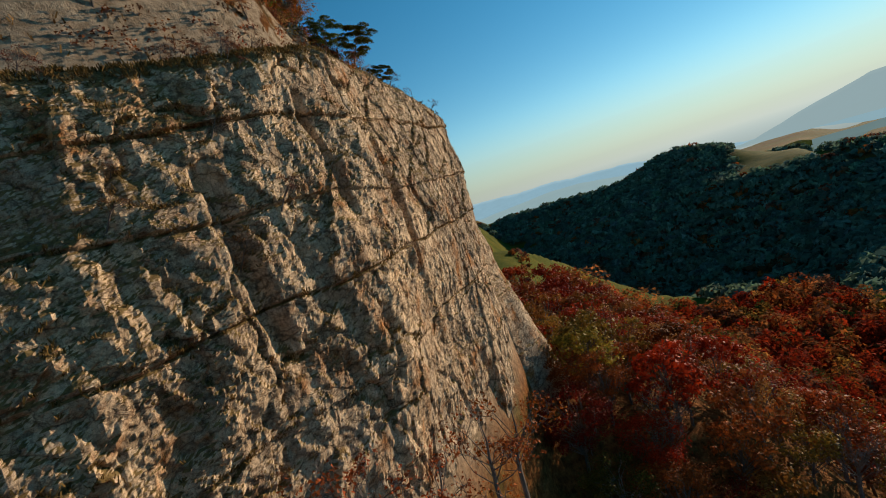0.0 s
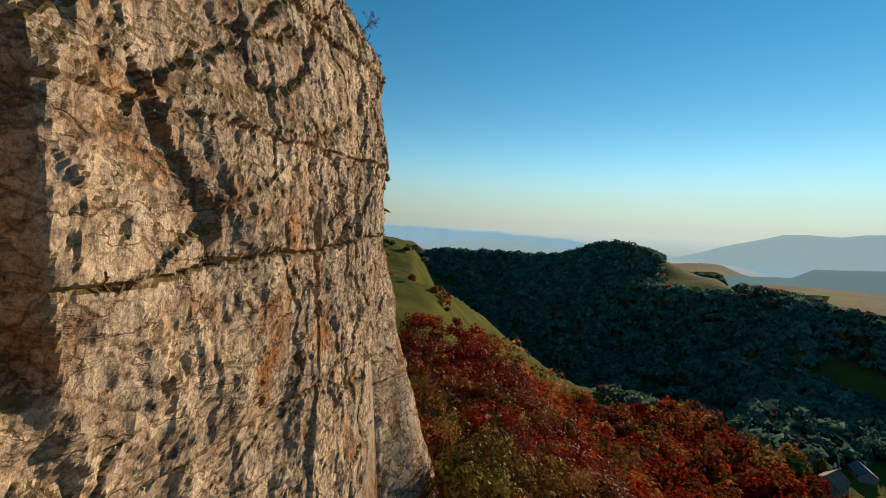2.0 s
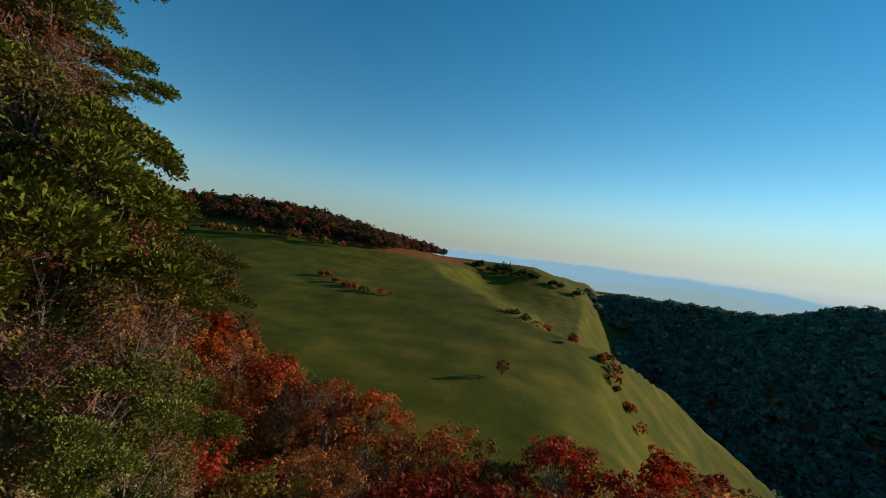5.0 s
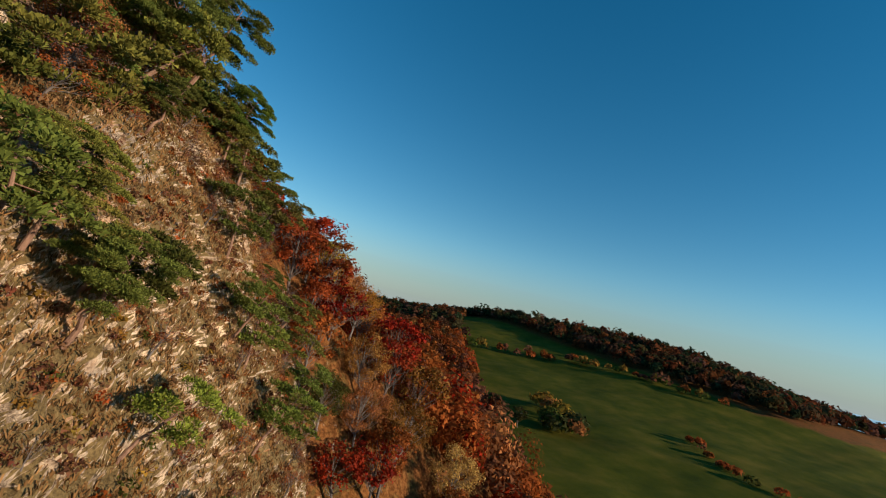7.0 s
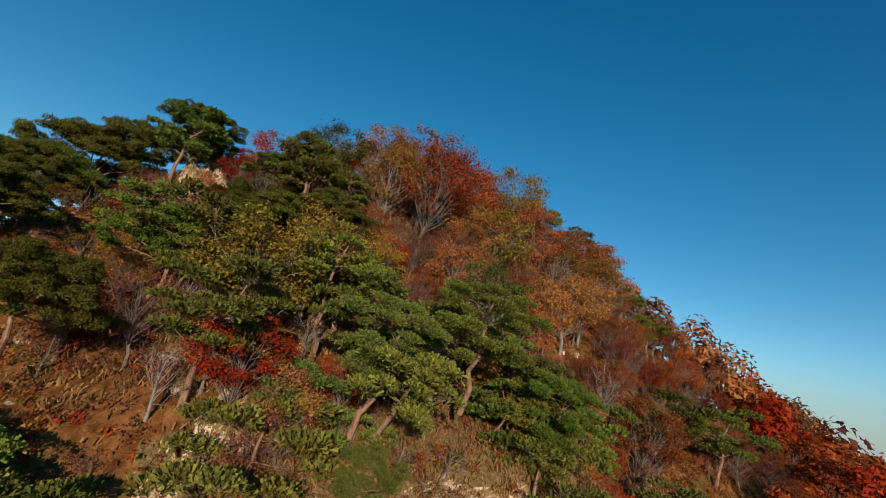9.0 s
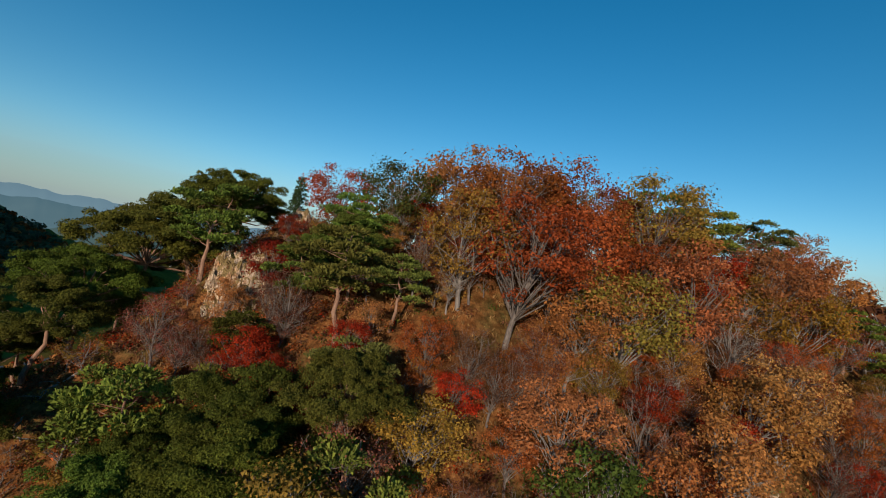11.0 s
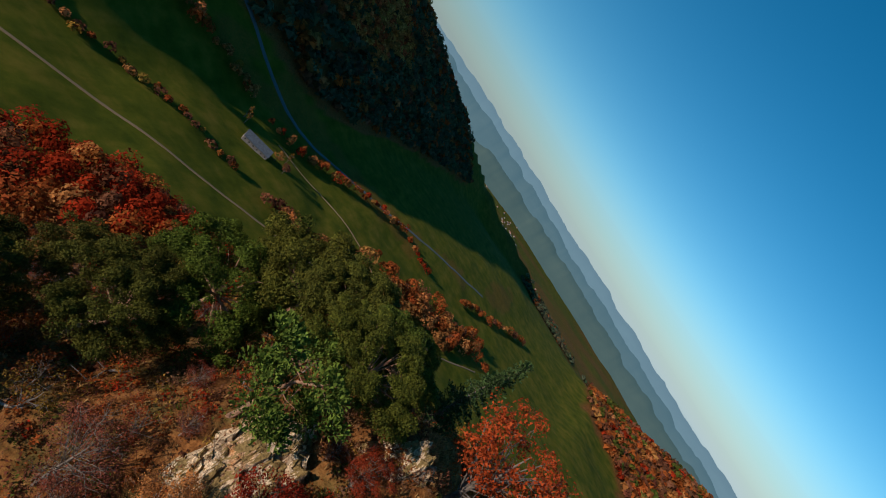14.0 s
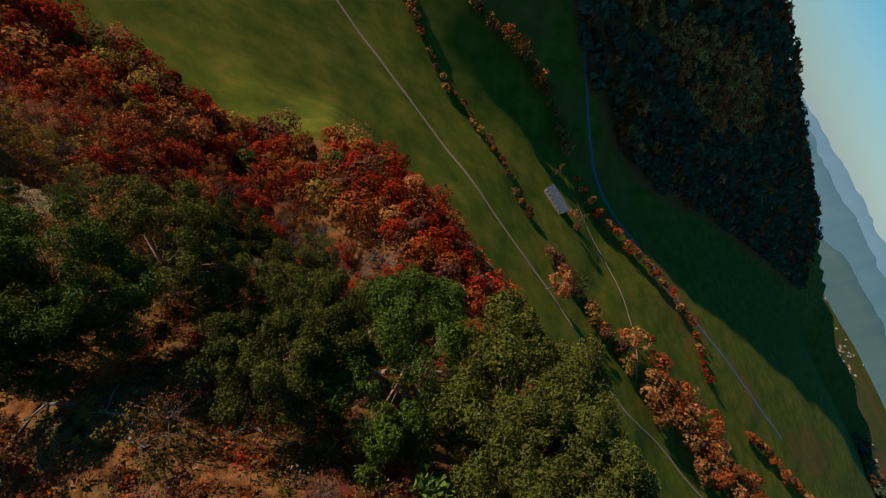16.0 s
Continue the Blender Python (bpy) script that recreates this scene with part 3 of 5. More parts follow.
    return mesh_of("cliff", xyz.reshape(-1, 3), grid_faces(len(su), nv), [ROCK]), xyz


cliff_data, CLIFF_XYZ = cliff_mesh()
cliff = new("limestone_cliff", cliff_data)
tagged(cliff, "pale weathered limestone cliff with cracks, rust stains and grassy ledges", "cliff", kind="structure")


# ---- trees ----
def tint_leaf_material(name):
    """Foliage of far woods: each crown's own colour."""
    m, t, b = material(name)
    a = t.nodes.new("ShaderNodeAttribute")
    a.attribute_name = "tint"
    g = t.nodes.new("ShaderNodeNewGeometry")
    v = ramp(t, g.outputs["Random Per Island"], [(0.0, (0.55, 0.55, 0.55)), (1.0, (1.4, 1.35, 1.3))])
    t.links.new(mix(t, 1.0, a.outputs["Color"], v, "MULTIPLY"), b.inputs["Base Color"])
    b.inputs["Roughness"].default_value = 0.9
    b.inputs["Specular IOR Level"].default_value = 0.02
    tr = t.nodes.new("ShaderNodeBsdfTranslucent")
    t.links.new(mix(t, 1.0, a.outputs["Color"], v, "MULTIPLY"), tr.inputs[0])
    ms = t.nodes.new("ShaderNodeMixShader")
    ms.inputs[0].default_value = 0.4
    t.links.new(b.outputs[0], ms.inputs[1])
    t.links.new(tr.outputs[0], ms.inputs[2])
    t.links.new(ms.outputs[0], t.nodes["Material Output"].inputs[0])
    return m


FAR_LEAF = tint_leaf_material("far_foliage")
R = np.random.default_rng(7)


def unit(n, rng):
    v = rng.normal(size=(n, 3))
    return v / np.linalg.norm(v, axis=1, keepdims=True)


def broadleaf(seed, height, width, clumps, leaves, size, twigs, fill=1.0, pale=False):
    """A deciduous tree as two meshes: wood (trunk, limbs, twigs) and crown (leaves)."""
    rng = np.random.default_rng(seed)
    wood, crown = Soup(), Soup()
    lean = rng.normal(size=2) * 0.06 * height
    fork = height * rng.uniform(0.28, 0.4)
    n = 6
    tk = np.linspace(0, 1, n)
    bend = np.cumsum(rng.normal(size=(n, 2)) * 0.02 * height, axis=0)
    trunk = np.stack([lean[0] * tk + bend[:, 0], lean[1] * tk + bend[:, 1], tk * height * 0.8], 1)
    trunk[0, 2] = -1.0
    r0 = 0.017 * height + 0.03
    wood.tube(trunk, r0 * (1.15 - tk), 7)
    up = unit(clumps, rng)
    up[:, 2] = up[:, 2] * 0.9 + 0.12
    rad = rng.uniform(0.45, 1.0, clumps)[:, None] ** 0.6
    cen = np.array([lean[0] * 0.6, lean[1] * 0.6, height * 0.64]) + up * rad * np.array([width * 0.5, width * 0.5, height * 0.36])
    for c in cen:
        k = np.clip(((c[2] - fork * 0.7) / (height * 0.8)) * 0.75, 0.25, 0.9)
        base = np.array([np.interp(k, tk, trunk[:, j]) for j in range(3)])
        mid = (base + c) / 2 + rng.normal(size=3) * 0.05 * height + np.array([0, 0, 0.02 * height])
        wood.tube([base, mid, c], [r0 * 0.34 * (1.1 - k), r0 * 0.17, r0 * 0.04], 4)
        for _ in range(twigs):
            s = mid + (c - mid) * rng.uniform(0.0, 1.0)
            e = s + (unit(1, rng)[0] + up[0] * 0 + np.array([0, 0, 0.5])) * width * rng.uniform(0.1, 0.2)
            g = np.cross(e - s, rng.normal(size=3))
            g *= r0 * 0.11 / (np.linalg.norm(g) + 1e-9)
            m = (s + e) / 2 + rng.normal(size=3) * 0.03 * width
            wood.add([s - g, s + g, m + g * .7, m - g * .7, e], [(0, 1, 2, 3), (3, 2, 4, 4)])
    if leaves:
        for c in cen:
            m = int(leaves * rng.uniform(0.5, 1.4) * fill)
            spread = np.array([1, 1, 0.6]) * width * rng.uniform(0.055, 0.095)
            off = np.clip(rng.normal(size=(m, 3)), -1.7, 1.7)
            pts = c + off * spread
            crown.quads(pts, size * rng.uniform(0.6, 1.3, m), unit(m, rng) * 0.8 + off * 0.6 + np.array([0, 0, 0.5]), rng.uniform(0, 6.3, m), 0.8)
    return wood.mesh("wood", [PALE_BARK if pale else BARK]), (crown.mesh("crown", [LEAF]) if leaves else None)


def tuft_pads(crown, centres, radii, tufts, rng, length):
    """Pine foliage: flat pads of needle bunches that point outward and up."""
    for c, r in zip(centres, radii):
        m = max(8, int(tufts * r * r))
        d = unit(m, rng)
        d[:, 2] = np.abs(d[:, 2]) * 0.9 - 0.15
        base = c + d * np.array([r, r, r * 0.42]) * rng.uniform(0.4, 1.0, (m, 1))
        for _ in range(2):
            aim = d * 0.8 + rng.normal(size=(m, 3)) * 0.5 + np.array([0, 0, 0.45])
            aim /= np.linalg.norm(aim, axis=1, keepdims=True)
            side = np.cross(aim, unit(m, rng))
            side /= np.linalg.norm(side, axis=1, keepdims=True) + 1e-9
            ln = length * rng.uniform(0.7, 1.3, (m, 1))
            w = ln * 0.17
            v = np.stack([base, base + aim * ln + side * w * 1.2, base + aim * ln - side * w * 1.2], 1)
            crown.add(v, np.arange(m * 3).reshape(-1, 3))


def pine(seed, height, width, pads, lean=0.1, tufts=80, length=0.42):
    """A Scots pine of the crag: bare crooked trunk, few heavy limbs, flat crown."""
    rng = np.random.default_rng(seed)
    wood, crown = Soup(), Soup()
    n = 8
    tk = np.linspace(0, 1, n)
    way = rng.uniform(0, 6.28)
    bend = np.cumsum(rng.normal(size=(n, 2)) * 0.022 * height, axis=0)
    trunk = np.stack([np.cos(way) * lean * height * tk**1.3 + bend[:, 0], np.sin(way) * lean * height * tk**1.3 + bend[:, 1], tk * height * 0.93], 1)
    trunk[0, 2] = -0.8
    r0 = 0.02 * height + 0.03
    wood.tube(trunk, r0 * (1.1 - 0.9 * tk), 8)
    cen, rad = [], []
    for i in range(pads):
        k = 0.42 + 0.58 * ((i + rng.uniform(0, 0.8)) / pads)
        base = np.array([np.interp(k, tk, trunk[:, j]) for j in range(3)])
        a = i * 2.4 + rng.uniform(-0.5, 0.5)
        reach = width * 0.5 * (0.35 + 0.75 * np.sin(np.pi * np.clip((1.04 - k) / 0.62, 0, 1)) ** 0.7) * rng.uniform(0.6, 1.05)
        tip = base + np.array([np.cos(a) * reach, np.sin(a) * reach, height * rng.uniform(-0.03, 0.09)])
        mid = base * 0.5 + tip * 0.5 + np.array([0, 0, height * rng.uniform(-0.03, 0.05)]) + rng.normal(size=3) * 0.02 * height
        wood.tube([base, mid, tip], [r0 * 0.42 * (1.15 - k), r0 * 0.25 * (1.15 - k), r0 * 0.05], 5)
        cen.append(tip)
        rad.append(width * rng.uniform(0.13, 0.2))
        cen.append(mid * 0.35 + tip * 0.65 + rng.normal(size=3) * 0.05 * width)
        rad.append(width * rng.uniform(0.11, 0.17))
    cen.append(trunk[-1] + np.array([0, 0, 0.2]))
    rad.append(width * 0.16)
    tuft_pads(crown, cen, rad, tufts, rng, length)
    return wood.mesh("wood", [PINE_BARK]), crown.mesh("crown", [NEEDLE])


def dome_pine(seed, height, width, lean):
    """A wind-clipped pine: short trunk, forked limbs, a dense domed crown of many small cushions."""
    rng = np.random.default_rng(seed)
    wood, crown = Soup(), Soup()
    way = rng.uniform(0, 6.28)
    tk = np.linspace(0, 1, 7)
    off = lean * height * tk**1.3
    bend = np.cumsum(rng.normal(size=(7, 2)) * 0.02 * height, axis=0)
    trunk = np.stack([np.cos(way) * off + bend[:, 0], np.sin(way) * off + bend[:, 1], tk * height * 0.8], 1)
    trunk[0, 2] = -0.8
    r0 = 0.02 * height + 0.03
    wood.tube(trunk, r0 * (1.1 - 0.85 * tk), 8)
    hub = trunk[4] + np.array([0, 0, 0.4])
    cen, rad = [], []
    for i in range(46):
        el = np.arcsin(np.clip(rng.uniform(-0.1, 1.0), -1, 1))
        a = i * 2.4 + rng.uniform(-.3, .3)
        f = rng.uniform(0.62, 1.1)
        c = hub + f * np.array([np.cos(a) * np.cos(el) * width * 0.48, np.sin(a) * np.cos(el) * width * 0.48, np.sin(el) * height * 0.33])
        if i % 2 == 0:
            base = trunk[3] * 0.5 + trunk[5] * 0.5
            wood.tube([base, (base + c) / 2 + rng.normal(size=3) * 0.3, c], [r0 * 0.38, r0 * 0.22, r0 * 0.05], 4)
        # each bough ends in a handful of rounded cushions
        for _ in range(5):
            o = rng.normal(size=3) * np.array([1, 1, 0.35]) * width * 0.055
            cen.append(c + o)
            rad.append(width * rng.uniform(0.03, 0.085))
    for c, r in zip(cen, rad):
        m = int(1000 * r * r) + 110
        d = unit(m, rng)
        d[:, 2] = np.abs(d[:, 2]) * 1.0 - 0.2
        base = c + d * np.array([r, r, r * 0.75]) * rng.uniform(0.8, 1.06, (m, 1))
        crown.quads(base + rng.normal(size=(m, 3)) * 0.05, rng.uniform(0.035, 0.08, m), d * 1.2 + rng.normal(size=(m, 3)) * 0.6, rng.uniform(0, 6.3, m), 0.5)
    return wood.mesh("wood", [PINE_BARK]), crown.mesh("crown", [NEEDLE])


def spruce(seed, height, width):
    rng = np.random.default_rng(seed)
    wood, crown = Soup(), Soup()
    wood.tube([(0, 0, -0.8), (0, 0, height * 0.5), (0, 0, height)], [0.02 * height, 0.012 * height, 0.01], 6)
    cen, rad = [], []
    for i in range(int(height * 5)):
        k = 0.15 + 0.85 * i / (height * 5)
        a = i * 2.4
        r = width * 0.5 * (1.05 - k) * rng.uniform(0.7, 1.1)
        tip = np.array([np.cos(a) * r, np.sin(a) * r, height * k - 0.25 * r])
        wood.tube([(0, 0, height * k), tip], [0.02, 0.008], 3)
        for f in (0.4, 0.75, 1.0):
            cen.append(np.array([0, 0, height * k]) * (1 - f) + tip * f)
            rad.append(0.18 + r * 0.2)
    tuft_pads(crown, cen, rad, 60, rng, 0.28)
    return wood.mesh("wood", [BARK]), crown.mesh("crown", [NEEDLE])


def plant(kind, label, category, group, meshes, wood_name="trunk"):
    """One tree with its parts, standing at the origin, to be copied."""
    top = new(kind)
    tagged(top, label, category, group)
    part(wood_name, meshes[0], top)
    if meshes[1] is not None:
        part("crown", meshes[1], top)
    return top


def stand(proto, x, y, z, scale, turn, colour, tilt=(0, 0), stretch=1.0):
    ob = copy_thing(proto, Matrix.LocRotScale((x, y, z), (Euler((tilt[0], tilt[1], 0)).to_matrix() @ Euler((0, 0, turn)).to_matrix()).to_quaternion(), (scale, scale, scale * stretch)))
    for c in ob.children:
        c.color = (*colour, 1)
    return ob


RED, RUST, AMBER, OCHRE, OLIVE, UMBER = (0.30, 0.030, 0.009), (0.29, 0.078, 0.019), (0.36, 0.148, 0.045), (0.27, 0.15, 0.028), (0.085, 0.095, 0.018), (0.17, 0.066, 0.034)
PINE_GREEN, DOME_GREEN, SPRUCE_GREEN = (0.125, 0.148, 0.028), (0.08, 0.094, 0.014), (0.05, 0.085, 0.03)
BEECH = [plant("beech_tree", "autumn beech with rust-brown leaves on the wooded slope", "tree", "beeches of the slope", broadleaf(11 + i, 11, 7.8, 46, 150, 0.105, 4)) for i in range(3)]
MAPLE = [plant("maple_tree", "autumn maple with deep red leaves on the wooded slope", "tree", "maples of the slope", broadleaf(31 + i, 10, 7.8, 46, 150, 0.105, 4)) for i in range(2)]
OAK = [plant("oak_tree", "autumn oak with amber leaves and pale branches", "tree", "oaks of the crag", broadleaf(41 + i, 9.5, 7.8, 46, 150, 0.105, 4, 1.0, True)) for i in range(3)]
TWIGGY = [plant("bare_tree", "slender tree with reddish-brown twigs and few leaves", "tree", "bare trees of the slope", broadleaf(151 + i, 10, 8.0, 44, 90, 0.08, 9)) for i in range(2)]
TALL = [plant("beech_tree", "tall half-bare beech with reddish-brown twigs below the cliff", "tree", "beeches of the slope", broadleaf(181, 20, 11, 64, 150, 0.085, 14))]
BARE = [plant("bare_tree", "nearly leafless grey-brown tree with fine twigs", "tree", "bare trees of the slope", broadleaf(51 + i, 10, 6.8, 34, 26, 0.10, 10, 1.0, i == 1)) for i in range(2)]
PINE = [plant("pine_tree", "dark green Scots pine with a crooked reddish trunk", "tree", "pines of the crag", pine(61 + i, 8.0, 6.4, 13 + i, (0.08, 0.2, 0.3, 0.12)[i], 115, 0.3)) for i in range(4)]
FINE_PINE = [plant("pine_tree", "small Scots pine leaning out from the cliff", "tree", "pines of the crag", pine(261, 8.0, 5.6, 22, 0.1, 420, 0.17))]
FULL_PINE = [plant("pine_tree", "broad dark green Scots pine with a dense flat crown", "tree", "pines of the crag", dome_pine(161 + i, 8.0, 7.4, (0.06, 0.16, 0.1)[i])) for i in range(3)]
SPRUCE = [plant("spruce_tree", "dark green spruce standing above the autumn wood", "tree", "spruces", spruce(71, 9, 4.2))]
SHRUB = [plant("shrub", "leafless reddish-brown shrub with fine twigs", "shrub", "shrubs", broadleaf(81 + i, 3.0, 3.2, 14, 44, 0.055, 8), "stem") for i in range(2)]
BEECH_LOW = [plant("beech_tree", "autumn beech with rust-brown leaves on the wooded slope", "tree", "beeches of the slope", broadleaf(91 + i, 11, 8.0, 30, 50, 0.22, 1)) for i in range(3)]
MAPLE_LOW = [plant("maple_tree", "autumn maple with deep red leaves on the wooded slope", "tree", "maples of the slope", broadleaf(95 + i, 10, 8.0, 30, 50, 0.22, 1)) for i in range(3)]
OAK_T = plant("oak_tree", "broad autumn oak standing alone in the meadow", "tree", "single trees of the meadows", broadleaf(141, 10, 9, 26, 40, 0.36, 2))
BEECH_T = plant("beech_tree", "small rust-brown tree standing alone in the meadow", "tree", "single trees of the meadows", broadleaf(142, 10, 8, 24, 40, 0.36, 2))
POPLAR = plant("poplar_tree", "slim yellow poplar beside the barn", "tree", "poplars by the barn", broadleaf(143, 10, 2.4, 22, 40, 0.3, 2))
PROTOS = TALL + FINE_PINE + TWIGGY + FULL_PINE + BEECH_LOW + MAPLE_LOW + BEECH + MAPLE + OAK + BARE + PINE + SPRUCE + SHRUB


def tone(c, k=0.22):
    f = max(R.normal(1.0, k), 0.45)
    return tuple(float(np.clip(v * f * R.normal(1, 0.1), 0.008, 0.5)) for v in c)


PLACED = []


def set_tree(kind, x, y, h, colour, base_h, z=None, turn=None, tilt=(0, 0), stretch=1.0):
    proto = kind[int(R.integers(len(kind)))]
    zz = float(lie(x, y)) if z is None else z
    PLACED.append((x, y))
    return stand(proto, x, y, zz - 0.1, h / base_h, R.uniform(0, 6.28) if turn is None else turn, colour, tilt, stretch)


# pines on the valley side of the crag's crest
for x, y, h in [(-31, 38.6, 8.5), (-24.5, 27.6, 14.5), (-29, 30, 12.0), (-24, 57, 7), (-28, 60.5, 7.5), (-31.5, 62.5, 7.5), (-15, 63, 8), (-26, 65, 8), (-21, 61, 8.5), (-34.5, 49, 6.0), (-37.5, 51.5, 6.5), (-17.5, 38.5, 9.5), (-11.5, 42.5, 9), (-13.5, 47.5, 8.5), (-20, 31, 12), (-30, 23.5, 9.5), (-23, 23, 9), (-14.5, 34, 9), (-8, 38, 8.5), (-17, 27, 8.5), (-15, 50.5, 8), (-10.5, 52, 7.5)]:
    set_tree(FULL_PINE, x, y, h, tone(DOME_GREEN), 8.0)
# pines of the north-east face and the crest behind
for x, y, h in [(-34.5, 55.5, 8.5), (-38, 50, 7), (-75, 57, 13.5), (-28, 41.6, 8.5), (-84, 65, 10), (-28, 74, 7.5), (-27, 70.5, 8), (-34.5, 80, 7.5), (-50, 87, 8), (-20, 71, 7), (-22, 66, 8), (-16, 73, 6), (-31, 68, 8), (-42, 82, 7.5), (-13, 70, 7), (-40, 76, 7), (-24, 76, 5), (-37, 86, 5.5), (-58, 84, 8), (-66, 90, 8), (-33.5, 50.5, 5.5), (-36.5, 52.5, 5.5), (-35.5, 47, 3.6), (-29, 51, 5), (-27, 55, 5.5), (-38.5, 56, 6), (-25, 60, 5.5), (-33, 61, 6)]:
    set_tree(PINE, x, y, h, tone(PINE_GREEN), 8.0)
# the pine that leans out from the cliff's corner, and its neighbours
for x, y, h, z in [(0.9, 66.6, 6.4, 1.2), (1.0, 70.5, 5.5, -4.0), (-3.5, 71, 5.5, 5.0), (-3.2, 45.5, 4.6, 15.6), (-1.6, 49.0, 3.2, 14.2), (-4.6, 40.5, 3.4, 15.8), (2.4, 71, 4.5, -9.0), (-2.5, 68.5, 5.2, 7.0), (1.6, 69, 4.2, -2.0), (2.8, 69.5, 4.6, -6.0), (0.0, 72, 4.6, 0.0), (-5.5, 67, 5.0, 11.5), (3.2, 66.8, 3.6, -1.0), (2.8, 67.6, 3.8, -4.0), (2.0, 65.6, 3.4, 3.0), (1.2, 67.8, 4.2, 2.0)]:
    set_tree(FINE_PINE, x, y, h, tone(PINE_GREEN), 8.0, z, 0.4 + x, (0.0, 0.62 if h > 6.0 else 0.25))
for x, y, z, h in [(-15.4, 77.2, 12, 4.4), (-23.3, 78.6, 18.6, 3.4), (-16.3, 79.3, 8.4, 5), (-30, 79.5, 24, 6.5), (-25, 76.5, 22, 6.5), (-33.5, 82.5, 21, 5.5)]:
    set_tree(FINE_PINE, x, y, h, tone(PINE_GREEN), 8.0, z, None, (-0.3, 0.12))
set_tree(SPRUCE, -41, 26, 12.0, SPRUCE_GREEN, 9.0)
set_tree(SPRUCE, -40, 27.5, 9.5, SPRUCE_GREEN, 9.0)
set_tree(SPRUCE, -205, 148, 13.0, SPRUCE_GREEN, 9.0)
set_tree(MAPLE, -41.9, 36.0, 10.5, (0.36, 0.06, 0.015), 10.0)
set_tree(MAPLE, -45.5, 40.5, 8.0, (0.30, 0.075, 0.02), 10.0)
set_tree(OAK, -46.5, 34.5, 7.5, AMBER, 9.5)
set_tree(OAK, -47, 52, 11.0, AMBER, 9.5)
set_tree(OAK, -51, 45.5, 17, AMBER, 9.5)
for x, y, h in [(-49, 58, 12), (-55, 60, 12), (-58, 55, 11), (-62, 62, 12), (-53, 66, 11), (-46, 61, 11), (-60, 68, 11), (-66, 64, 11), (-57, 48, 9.5), (-51, 49, 9.5), (-70, 66, 9.5), (-64, 57, 10)]:
    set_tree(OAK if R.uniform() < .6 else BEECH, x, y, h, tone((AMBER, RUST, UMBER, AMBER, RED, RUST, OCHRE)[int(R.integers(7))]), 9.8)
set_tree(OAK, -52, 55, 10.5, AMBER, 9.5)
set_tree(OAK, -44, 57, 10.0, OCHRE, 9.5)
set_tree(MAPLE, -34.8, 42.5, 3.6, (0.24, 0.035, 0.012), 10.0)
set_tree(OAK, -50.6, 64.8, 9.5, AMBER, 9.5)

